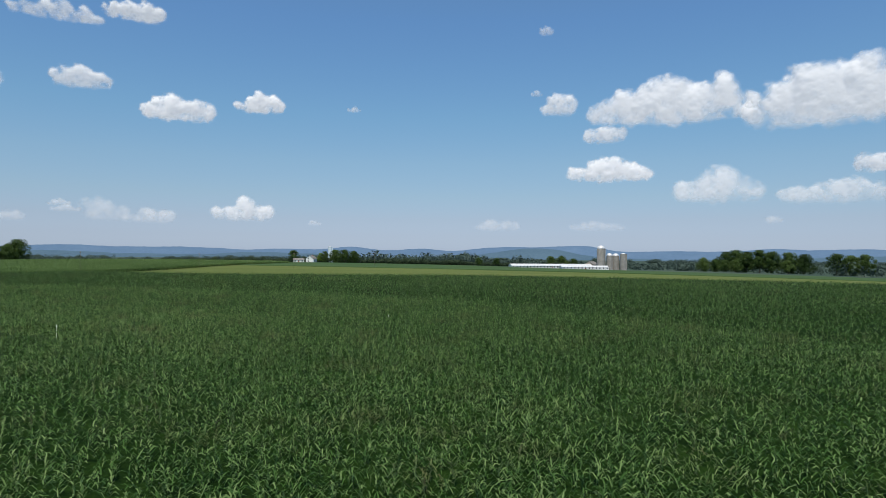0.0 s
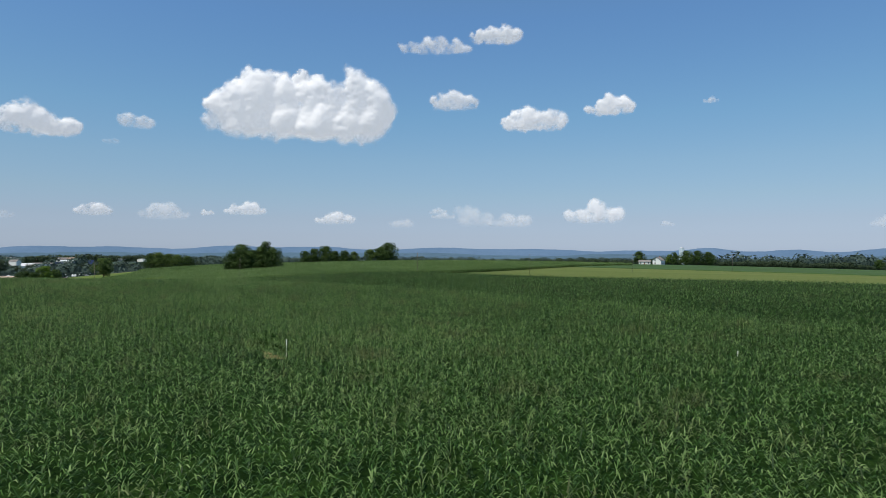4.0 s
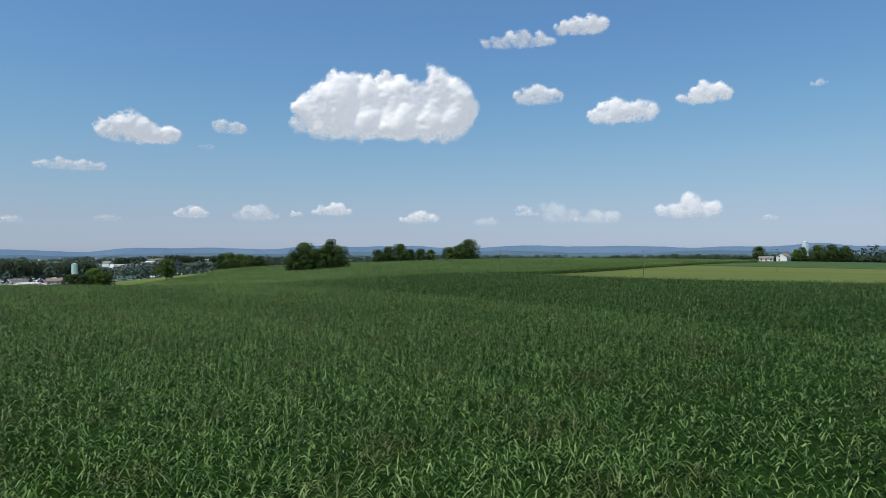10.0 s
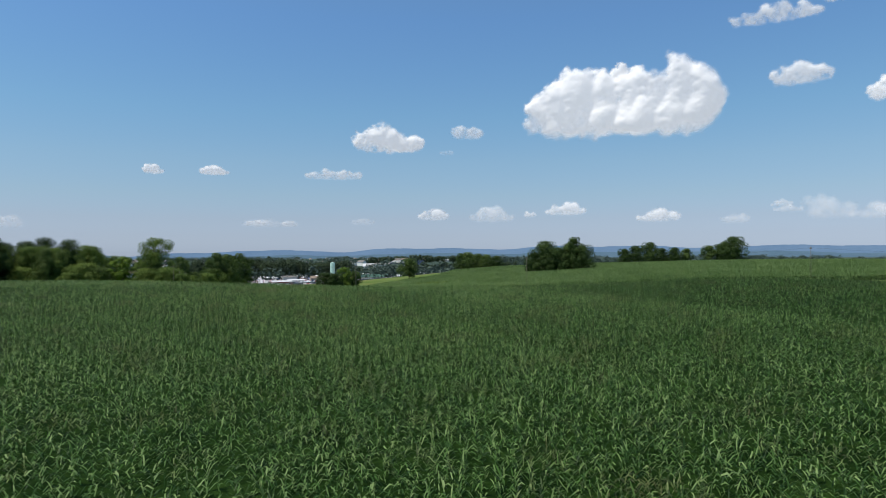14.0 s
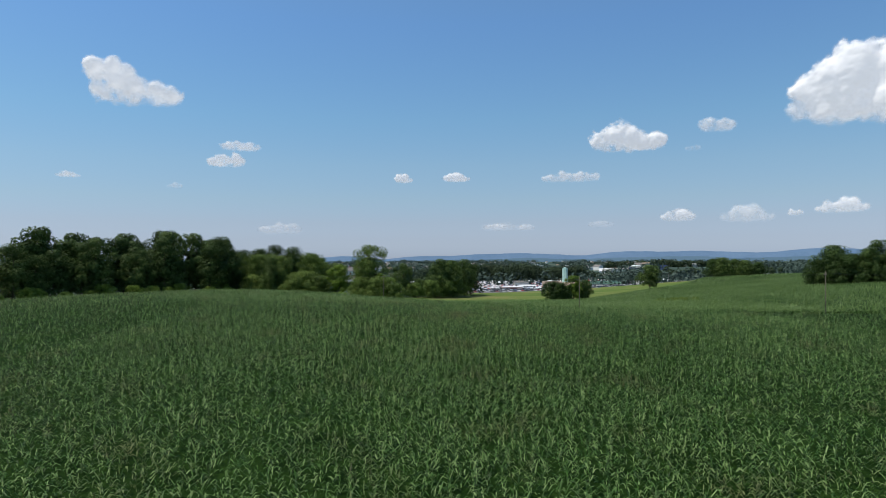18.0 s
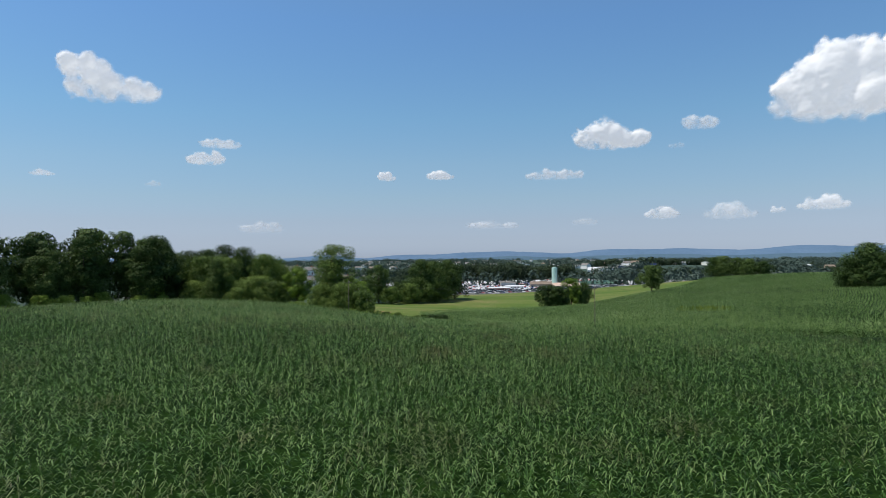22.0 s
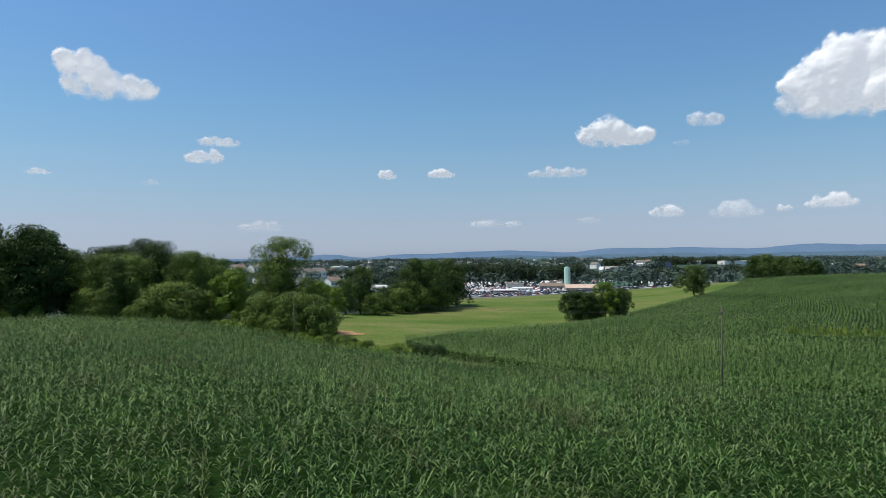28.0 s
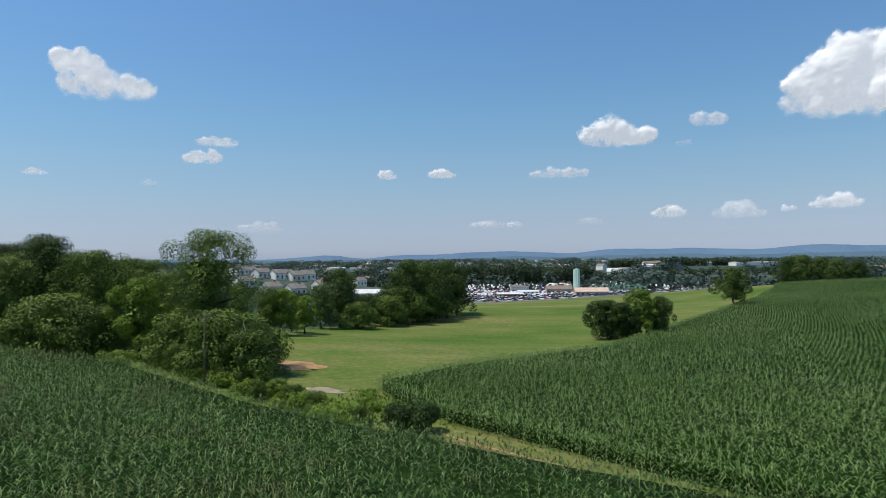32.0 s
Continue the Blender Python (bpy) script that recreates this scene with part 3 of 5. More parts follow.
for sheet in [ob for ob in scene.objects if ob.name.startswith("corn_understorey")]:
    for v in sheet.data.vertices:                       # the painted-shade sheet rises to close the canopy far from the way
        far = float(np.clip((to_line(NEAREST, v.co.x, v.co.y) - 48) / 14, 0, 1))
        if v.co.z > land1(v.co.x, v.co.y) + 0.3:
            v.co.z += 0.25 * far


def tufts(name, poly, count, tall, material, label, seed, keep=None):
    """Loose blades of grass over a polygon."""
    r = np.random.default_rng(seed)
    xs, ys = [p[0] for p in poly], [p[1] for p in poly]
    x, y = r.uniform(min(xs), max(xs), count * 4), r.uniform(min(ys), max(ys), count * 4)
    k = inside(poly, x, y)
    if keep is not None:
        k &= keep(x, y)
    x, y = x[k][:count], y[k][:count]
    n = len(x)
    z = land(x, y) + 0.05
    a, h, w = r.uniform(0, 6.283, n), tall * r.uniform(0.5, 1.4, n), tall * r.uniform(0.25, 0.6, n)
    lean = r.normal(0, 0.35, (n, 2)) * tall
    v = np.stack([np.stack([x - np.cos(a) * w, y - np.sin(a) * w, z], 1), np.stack([x + np.cos(a) * w, y + np.sin(a) * w, z], 1),
                  np.stack([x + lean[:, 0], y + lean[:, 1], z + h], 1)], 1).reshape(-1, 3)
    me = grid_mesh(name, v, np.arange(n * 3), np.full(n, 3), material)
    return tagged(new(name, me), label, "grass", "", "stuff")


M_BLADE = leaf_material("grass_blade", (0.05, 0.09, 0.012), (0.085, 0.12, 0.022), (0.19, 0.165, 0.06), 0.6, 0.15, 0.3, 0.04, 0.45)
tufts("grass", VERGE, 14000, 0.3, M_BLADE, "rough green grass along the worn track", 41)

M_WEED = leaf_material("yellow_weed", (0.09, 0.13, 0.015), (0.15, 0.21, 0.03), (0.22, 0.24, 0.06), 0.6, 0.15, 0.3, 0.3, 0.5)
tufts("weeds", [(-300, 233), (-292, 230.5), (-283, 232), (-279, 236), (-284, 240), (-296, 239)], 420, 1.9, M_WEED, "yellow-green weeds and dry stalks in the corn", 43)
# ---------------------------------------------------------------- trees
def leaf_cards(points, outward, size, r):
    """Small pointed leaf sprays, each facing its own way."""
    n = len(points)
    nrm = outward * 1.5 + r.normal(0, 0.38, (n, 3)) + np.array([0, 0, 0.3])
    nrm /= np.linalg.norm(nrm, axis=1, keepdims=True) + 1e-9
    a = np.cross(nrm, r.normal(0, 1, (n, 3)))
    a /= np.linalg.norm(a, axis=1, keepdims=True) + 1e-9
    b = np.cross(nrm, a)
    s = (size * r.uniform(0.6, 1.35, n))[:, None]
    v = np.stack([points - a * s * 0.7 - b * s * 0.6, points + a * s * 0.75 - b * s * 0.5, points + b * s * 1.15], 1).reshape(-1, 3)
    k = np.arange(n) * 3
    return v, np.stack([k, k + 1, k + 2], 1)


def tree_parts(owner, seed, height, spread, clear, cards, size, leaf, bark=M_BARK, open_crown=0.0, lobes=22, trunk_r=None):
    """Trunk with limbs, and an uneven crown of leaf sprays on many lobes round a darker core."""
    r = np.random.default_rng(seed)
    ch = height - clear
    lobes = int(lobes * 1.15)
    cards, size = int(cards * 2.0), size * 0.78
    centres, radii = [], []
    for k in range(lobes):
        w, t = 2.4 * k + r.uniform(-0.4, 0.4), (k + 0.5) / lobes
        prof = math.sqrt(max(0.05, 1 - (max(0.0, t - 0.30) / 0.74) ** 2)) * (0.80 + 0.20 * min(1, t / 0.30))
        rad = spread * r.uniform(0.19, 0.40) * (1.0 - 0.25 * open_crown)
        d = max(0.0, spread * prof * r.uniform(0.6, 1.2) - rad * 0.75) if r.random() > 0.12 else 0.3 * spread * r.random()
        centres.append((d * math.cos(w), d * math.sin(w), min(height - rad * 0.7, clear + rad * 0.5 + ch * t * 0.95)))
        radii.append(rad)
    centres, radii = np.array(centres), np.array(radii)
    pick = r.choice(lobes, cards, p=radii ** 2 / (radii ** 2).sum())
    u = r.normal(0, 1, (cards, 3))
    u /= np.linalg.norm(u, axis=1, keepdims=True)
    shell = r.uniform(0.76, 1.06, cards)[:, None]
    pts = centres[pick] + u * radii[pick][:, None] * shell * np.array([1, 1, 0.82])
    keep = pts[:, 2] > clear * 0.55
    pts, u = pts[keep], u[keep]
    v, f = leaf_cards(pts, u, size, r)
    core = int(cards * 0.05 * (1 - open_crown))
    if core:
        uc = r.normal(0, 1, (core, 3))
        uc /= np.linalg.norm(uc, axis=1, keepdims=True)
        pc = np.array([0, 0, clear + ch * 0.45]) + uc * np.array([spread * 0.6, spread * 0.6, ch * 0.36]) * r.uniform(0.2, 1, (core, 1))
        v2, f2 = leaf_cards(pc, uc, size * 3.2, r)
        f = np.concatenate([f, f2 + len(v)])
        v = np.concatenate([v, v2])
    tr = trunk_r or height * 0.022
    top = clear + ch * 0.72
    line = [(0, 0, -0.6), (0.02 * height * r.normal(), 0, clear * 0.5), (0.02 * height * r.normal(), 0.02 * height * r.normal(), clear),
            (0.03 * height * r.normal(), 0.03 * height * r.normal(), top)]
    pieces = [tube(line, [tr * 1.25, tr, tr * 0.85, tr * 0.25], 8)]
    for k in range(min(lobes, 7)):
        c = centres[k]
        t0 = r.uniform(0.25, 0.9)
        b = np.array([line[2][0] * t0, line[2][1] * t0, clear + (c[2] - clear) * 0.35 * t0])
        mid = (b + c) / 2 + r.normal(0, 0.05 * spread, 3)
        pieces.append(tube([b, mid, c], [tr * 0.42, tr * 0.26, tr * 0.08], 5))
    tv, tf = joined(pieces)
    mesh_object("trunk", tv, tf, bark, owner, smooth=True)
    mesh_object("crown", v, f, leaf, owner)


def make_tree(name, x, y, label, group, sink=0.0, turn=0.0, **kw):
    e = thing(name, x, y, land1(x, y) - sink, label, name.replace("_", " ").split()[-1], group, turn=turn)
    tree_parts(e, **kw)
    return e


def stand(source, x, y, scale, turn, label="", group="", sink=0.1, zs=1.0):
    """Another tree of the same growth, at its own place and size."""
    ob = copy_thing(source, Matrix.Translation((x, y, land1(x, y) - sink)) @ Matrix.Rotation(turn, 4, 'Z') @ Matrix.Diagonal((scale, scale, scale * zs, 1)))
    return tagged(ob, label, "", group)


M_LEAF_MID = leaf_material("bush_leaf", (0.030, 0.054, 0.010), (0.094, 0.146, 0.027), (0.20, 0.27, 0.06), 0.6, 0.12, 0.12, 0.3, 0.25, 0.3)
FOREST, HEDGE = "trees of the wood edge", "trees along the meadow"
# the trees nearest the way, each of its own growth
oak = make_tree("tree", -328, 135, "tall open-crowned tree above the thicket", "", seed=11, height=20.2, spread=7.6, clear=8.5, cards=9500, size=0.165,
                leaf=M_LEAF, open_crown=0.5, lobes=30)
m1 = make_tree("tree", -366, 98, "tall dark green tree at the wood edge", FOREST, seed=12, height=20.8, spread=7.6, clear=1.6, cards=8000, size=0.22, leaf=M_LEAF_DEEP, lobes=38)
m2 = make_tree("tree", -352, 112, "broad green tree at the wood edge", FOREST, seed=13, height=17, spread=7.2, clear=1.2, cards=8000, size=0.21, leaf=M_LEAF, lobes=34)
light = make_tree("tree", -333, 124, "light green young tree beside the thicket", "", seed=14, height=12.5, spread=4.7, clear=2.2, cards=5000, size=0.20,
                  leaf=M_LEAF_LIGHT, lobes=20)
bush1 = make_tree("bush", -318, 138, "large rounded green thicket bush", "thicket bushes", seed=15, height=9.0, spread=6.0, clear=0.3, cards=5000, size=0.22, leaf=M_LEAF_MID, lobes=30)
bush2 = make_tree("bush", -313, 142, "grey-green bush with dead branches", "thicket bushes", seed=16, height=7.2, spread=4.6, clear=0.2, cards=3600, size=0.19, leaf=M_LEAF, lobes=24)
far_a = make_tree("tree", -451.5, 311.5, "lone round-crowned tree at the field edge", "", seed=17, height=16, spread=7.6, clear=3.0, cards=4200, size=0.34, leaf=M_LEAF_DEEP, lobes=26)
far_b = make_tree("tree", -336, 352, "tree with a pale thin crown on the hillside", "hillside trees", seed=18, height=19, spread=6.8, clear=2.0, cards=4200, size=0.33, leaf=M_LEAF_DEEP, lobes=22)
far_c = make_tree("tree", -318, 474, "broad dark tree on the knoll", "trees on the knoll", seed=19, height=18.5, spread=10.0, clear=1.0, cards=4200, size=0.42, leaf=M_LEAF_DEEP, lobes=26)
shrub = make_tree("bush", -290.5, 160.0, "low dark shrub on the grassy track", "", seed=20, height=2.9, spread=3.7, clear=0.0, cards=3200, size=0.17, leaf=M_LEAF_DEEP, lobes=16, trunk_r=0.05)
bmid = make_tree("bush", -387, 227.5, "round dark green bush clump in the meadow", "meadow bushes", seed=21, height=10.5, spread=6.6, clear=0.4, cards=5500, size=0.26, leaf=M_LEAF_DEEP, lobes=26)
w1 = make_tree("tree", -357, 78, "tall dark green tree of the wood", FOREST, seed=24, height=22, spread=7.6, clear=1.2, cards=4200, size=0.28, leaf=M_LEAF_DEEP, lobes=32)
w2 = make_tree("tree", -350, 72, "broad green tree of the wood", FOREST, seed=25, height=17.5, spread=7.4, clear=0.8, cards=4200, size=0.28, leaf=M_LEAF_DEEP, lobes=30)
ub = make_tree("bush", -344, 79, "leafy shrub under the wood edge", "wood edge shrubs", seed=26, height=6.5, spread=4.5, clear=0.2, cards=2000, size=0.27, leaf=M_LEAF_LIGHT, lobes=20)
back = make_tree("tree", -372, 70, "tall dark tree within the wood", FOREST, seed=23, height=23, spread=7.8, clear=3.0, cards=2200, size=0.50, leaf=M_LEAF_DEEP, lobes=26)

# the wood: rows of trees back from its edge
WOOD_EDGE = [(-150, -70), (-178, -36), (-192, -22), (-220, -12), (-262, 2), (-306, 30), (-334, 60), (-346, 84)]
rt = random.Random(5)
for seg, ((ax, ay), (bx, by)) in enumerate(zip(WOOD_EDGE[:-1], WOOD_EDGE[1:])):
    n = max(1, int(math.hypot(bx - ax, by - ay) / 6.5))
    for k in range(n):
        s = (k + rt.random() * 0.6) / n
        x, y = ax + (bx - ax) * s, ay + (by - ay) * s
        nxx, nyy = (by - ay), -(bx - ax)
        q = math.hypot(nxx, nyy)
        nxx, nyy = -nxx / q, -nyy / q
        for depth in ((0, 8, 18) if k % 2 else (0, 8)):
            src = rt.choice([w1, w2, w1]) if depth == 0 else back
            stand(src, x + nxx * depth + rt.uniform(-2, 2), y + nyy * depth + rt.uniform(-2, 2), rt.uniform(0.82, 1.08) * (0.92 if depth == 0 else 1.0) * (0.73 + 0.05 * seg),
                  rt.uniform(0, 6.28), "", FOREST, 0.3)
        stand(ub, x - nxx * 5, y - nyy * 5, rt.uniform(0.5, 0.85), rt.uniform(0, 6.28), "leafy shrub under the wood edge", "wood edge shrubs", 0.2)

# the thicket, the wood's end and the hedge along the meadow: side offset, distance ahead and height of the top, from the last viewpoint
C32, F32, R32 = Vector((-227.5, 150.6)), Vector((-0.981, 0.196)), Vector((0.196, 0.981))
GROWN = {"oak": (oak, 19.5), "m1": (m1, 20.8), "m2": (m2, 17.0), "light": (light, 12.5), "b1": (bush1, 9.0), "b2": (bush2, 7.2),
         "w1": (w1, 22.0), "w2": (w2, 17.5), "ub": (ub, 6.5), "fa": (far_a, 16.0), "bm": (bmid, 10.5)}


def across(ahead, px):
    """A place by its distance ahead of the last viewpoint and its side offset in units of 1135 per metre ahead."""
    p = C32 + F32 * ahead + R32 * (ahead * px / 1135.0)
    return p.x, p.y


def plant(members, label, group):
    for off, ahead, drop, kind, fat in members:
        x, y = across(ahead, off)
        src, tall = GROWN[kind]
        k = max(0.15, (12.5 - drop * ahead / 1135.0 - land1(x, y)) / tall)
        stand(src, x, y, k * fat, off * 0.37 + ahead, label, group, 0.3, 1.0 / fat)


plant(((-704, 108, -41, "m1", 0.95), (-629, 106, -13, "m2", 0.85), (-774, 104, -6, "m2", 0.95), (-824, 100, -2, "m1", 0.9), (-749, 118, -15, "m1", 0.9),
       (-664, 122, -11, "m2", 1.0), (-569, 128, -1, "m2", 1.0), (-522, 135, 3, "m2", 0.9), (-600, 118, 4, "m1", 0.75), (-804, 112, -11, "m2", 1.0),
       (-545, 120, 20, "m2", 0.9), (-490, 122, 24, "m2", 0.8), (-590, 140, 2, "m1", 0.9), (-640, 140, -6, "m1", 0.9), (-540, 150, 0, "m1", 0.9)),
      "tall dark green tree at the wood's end", FOREST)
plant(((-684, 99, 60, "b1", 1.15), (-729, 98, 79, "b1", 1.0), (-634, 98, 80, "b1", 1.0), (-764, 96, 100, "b2", 1.1), (-604, 99, 112, "b2", 0.8),
       (-484, 92, 112, "b2", 1.0), (-454, 92, 90, "b1", 1.0), (-398, 93, 88, "b1", 1.0), (-349, 90, 100, "b2", 1.1), (-316, 91, 132, "b2", 0.9),
       (-424, 87, 132, "b2", 1.0), (-372, 85, 148, "b2", 0.9), (-472, 87, 150, "b2", 0.8), (-440, 98, 8, "m2", 0.62), (-415, 97, 30, "m2", 0.6),
       (-290, 152, 55, "light", 1.1), (-247, 160, 68, "light", 1.1), (-314, 150, 52, "m2", 0.8), (-364, 140, 44, "m2", 0.8), (-270, 165, 62, "w2", 0.7)),
      "leafy green growth of the thicket", "thicket bushes")
plant(((-219, 182, 50, "w2", 0.9), (-184, 188, 21, "w1", 0.95), (-172, 192, 30, "w2", 0.75), (-204, 196, 32, "w1", 0.9), (-134, 200, 66, "w2", 0.9), (-104, 206, 62, "w2", 0.9),
       (-119, 214, 68, "w2", 0.9), (-84, 215, 28, "w1", 0.9), (-64, 222, 7, "w1", 0.95), (-39, 228, 12, "w2", 1.0), (-14, 238, 16, "w1", 0.95), (6, 246, 8, "w1", 0.95),
       (24, 258, 20, "w2", 0.95), (-24, 250, 12, "w1", 1.0), (-49, 240, 12, "w2", 1.0), (16, 270, 25, "fa", 1.0), (-75, 214, 55, "b2", 1.2), (-30, 226, 60, "b2", 1.2),
       (-150, 186, 80, "b2", 1.1), (-100, 202, 70, "b2", 1.1)),
      "dark green hedgerow tree", HEDGE)
plant(((350, 176, 62, "light", 0.95), (380, 177, 76, "bm", 0.6), (322, 170, 88, "bm", 0.8)), "green bush clump in the meadow", "meadow bushes")
for x, y, src, sc in ((-352, 92, m2, 0.95), (-358, 84, m1, 0.85), (-344, 100, m2, 0.8), (-338, 108, bush1, 0.95), (-350, 102, bush1, 0.9), (-362, 92, m1, 0.9), (-366, 80, m2, 1.05),
                      (-347, 92, bush1, 0.9), (-356, 100, m2, 0.9), (-372, 92, m1, 0.95), (-380, 84, m1, 0.95), (-342, 96, bush2, 0.9)):
    stand(src, x, y, sc, x * 1.7, "dark green tree closing the wood edge", FOREST, 0.2)
# a dead tree standing bare in the thicket
dx_, dy_ = across(84, -334)
snag = thing("dead_tree", dx_, dy_, land1(dx_, dy_), "bare pale dead tree with broken limbs", "dead tree")
mesh_object("trunk", *tube([(0, 0, -0.3), (0.2, -0.3, 3.0), (0.1, -0.9, 5.6), (0.3, -1.5, 8.0)], [0.2, 0.16, 0.11, 0.04], 8), M_PALE_BARK, snag, smooth=True)
for limb in ([(0.1, -0.4, 3.4), (0.6, 0.9, 4.6), (0.8, 2.4, 5.6)], [(0.1, -0.7, 4.6), (0.5, 0.3, 6.2), (0.7, 0.7, 7.6)], [(0.2, -0.2, 2.6), (0.9, -1.6, 3.8), (1.0, -3.2, 4.2)],
             [(0.2, -1.0, 6.0), (0.5, -2.2, 6.8), (0.4, -3.2, 7.8)], [(0.4, 0.4, 4.2), (1.0, 1.4, 4.1), (1.3, 3.0, 4.6)]):
    mesh_object("limb", *tube(limb, [0.1, 0.06, 0.02], 6), M_PALE_BARK, snag, smooth=True)
# hillside, knoll and field corner groups: sight lines from the second leg of the way, distance ahead, height
C9, F9, R9 = Vector((-27.0, 78.5)), Vector((-0.543, 0.840)), Vector((0.840, 0.543))
GROVES = (("hillside trees", "dark green tree in the hillside clump", 372, ((490, 14.5, far_c, 1.0), (425, 18, far_c, 1.05), (450, 14, far_c, 1.1), (408, 12.5, far_c, 1.0), (466, 15.5, far_c, 0.9),
                                                                            (436, 14.5, far_c, 1.0))),
          ("trees on the knoll", "dark green tree on the knoll", 492, ((722, 17.5, far_c, 0.95), (704, 13, far_a, 1.2), (688, 12, far_a, 1.1), (655, 10.5, far_a, 0.9), (638, 12, far_c, 1.0),
                                                                       (618, 12, far_c, 1.1), (600, 16.5, far_c, 0.9), (578, 14.5, far_c, 1.0), (562, 12.5, far_c, 0.9), (710, 15, far_c, 0.9))),
          ("field corner trees", "dark green tree at the field's far corner", 560, ((285, 17.5, far_c, 1.1), (272, 17, far_c, 0.95), (302, 15.5, far_c, 1.0), (322, 14, far_c, 1.1), (340, 12, far_c, 1.1))))
far_b.matrix_basis = pose(*(C9 + F9 * 374 + R9 * (374 * (477 - 784) / 1135)), 0)
far_b.location.z = land1(far_b.location.x, far_b.location.y) - 0.2
first = True
for grove, lab, ahead, members in GROVES:
    for px, tall, src, fat in members:
        p = C9 + F9 * (ahead + (px * 7 % 9)) + R9 * (ahead * (px - 784) / 1135)
        k = tall / (18.5 if src is far_c else 16.0)
        if first and grove.endswith("knoll"):
            far_c.matrix_basis = Matrix.Translation((p.x, p.y, land1(p.x, p.y) - 0.3)) @ Matrix.Scale(k, 4)
            first = False
            continue
        stand(src, p.x, p.y, k * fat, px, lab, grove, 0.3, 1.0 / fat)
# vines and low growth along the corn edge
scrub = make_tree("bush", -322, 124, "low bright green vine scrub along the corn edge", "edge scrub", seed=29, height=2.6, spread=2.5, clear=0.0, cards=850, size=0.17,
                  leaf=M_LEAF_LIGHT, lobes=14, trunk_r=0.04)
for k in range(84):
    s = rt.random()
    out = rt.uniform(0.8, 7.5 - 4.5 * s)
    x, y = -325 + 36 * s - 0.57 * out, 128 + 25 * s + 0.82 * out
    stand((scrub, scrub, scrub, scrub, bush2)[k % 5], x, y, rt.uniform(0.55, 1.1) * (0.36 if k % 5 == 4 else 0.8), rt.uniform(0, 6.28), "low leafy scrub along the corn edge", "edge scrub", 0.15)
for x, y, q in ((-300, 157, 0.5), (-303, 156.5, 0.6), (-298.5, 159, 0.55), (-308, 157, 0.45), (-296, 160.5, 0.6), (-313, 160, 0.4), (-287, 156.5, 0.5), (-284, 160, 0.4)):
    stand(scrub, x, y, q, x, "low tuft of weeds beside the track", "edge scrub", 0.1)

# ---------------------------------------------------------------- distance: hills and woods
def ridge(name, bearings, radius, depth, profile, material, label, seed):
    """A wooded ridge on the skyline: front slope, crest and back slope over a range of bearings (degrees to the left of +y)."""
    r = np.random.default_rng(seed)
    b0, b1 = bearings
    n = int(abs(b1 - b0) * 4)
    ph = r.uniform(0, 6.28, 6)
    verts, faces = [], []
    steps = ((-0.9, 0.0), (-0.5, 0.55), (-0.15, 0.95), (0.0, 1.0), (0.4, 0.7))
    for i in range(n + 1):
        b = b0 + (b1 - b0) * i / n
        h = profile(b) + sum(1.6 / (k + 1) * math.sin(b * (0.9 + 0.83 * k * k) + ph[k]) for k in range(6))
        a = radians(b)
        for s, q in steps:
            d = radius + depth * s
            verts.append((-math.sin(a) * d - 80, math.cos(a) * d + 80, PLAIN - 3 + (h - PLAIN + 3) * q))
    m = len(steps)
    for i in range(n):
        for j in range(m - 1):
            faces.append((i * m + j, i * m + j + 1, (i + 1) * m + j + 1, (i + 1) * m + j))
    ob = mesh_object(name, verts, faces, material, smooth=True)
    return tagged(ob, label, "hill", "", "structure")


def bumps(base, *hills):
    return lambda b: base + sum(h * math.exp(-((b - c) / w) ** 2) for c, w, h in hills)


SKYLINE = (31, 44, 34, 49, 29, 34, 31, 24, 61, 49, 49, 45, 22, 41, 21, 50, 25, 35, 20, 35, 34, 35, 35, 43, 30, 24, 44, 37, 36, 47, 26, 28, 35, 32, 36, 13, 22, 29, 25, 11, 21, -11, 26, 0, -2)
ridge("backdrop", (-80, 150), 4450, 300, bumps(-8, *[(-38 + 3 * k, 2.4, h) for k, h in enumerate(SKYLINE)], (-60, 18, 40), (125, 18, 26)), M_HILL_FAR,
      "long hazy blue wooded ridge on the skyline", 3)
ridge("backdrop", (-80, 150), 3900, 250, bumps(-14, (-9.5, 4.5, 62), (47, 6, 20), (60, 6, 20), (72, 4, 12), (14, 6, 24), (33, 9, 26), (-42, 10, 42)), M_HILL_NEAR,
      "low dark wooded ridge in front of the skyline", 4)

# ---------------------------------------------------------------- buildings and farm
def gable(w, d, h, rise, over=0.4, thick=0.18):
    """Roof of two thick slopes over a w by d house; the ridge runs along x."""
    pieces = []
    for s in (-1, 1):
        y0, z0 = s * (d / 2 + over), h - over * rise / (d / 2)
        v = [(-w / 2 - over, y0, z0), (w / 2 + over, y0, z0), (w / 2 + over, 0, h + rise), (-w / 2 - over, 0, h + rise)]
        v += [(a, b, c + thick) for a, b, c in v]
        f = [(0, 1, 2, 3), (7, 6, 5, 4), (0, 4, 5, 1), (1, 5, 6, 2), (3, 2, 6, 7), (0, 3, 7, 4)]
        pieces.append((v, f))
    return joined(pieces)


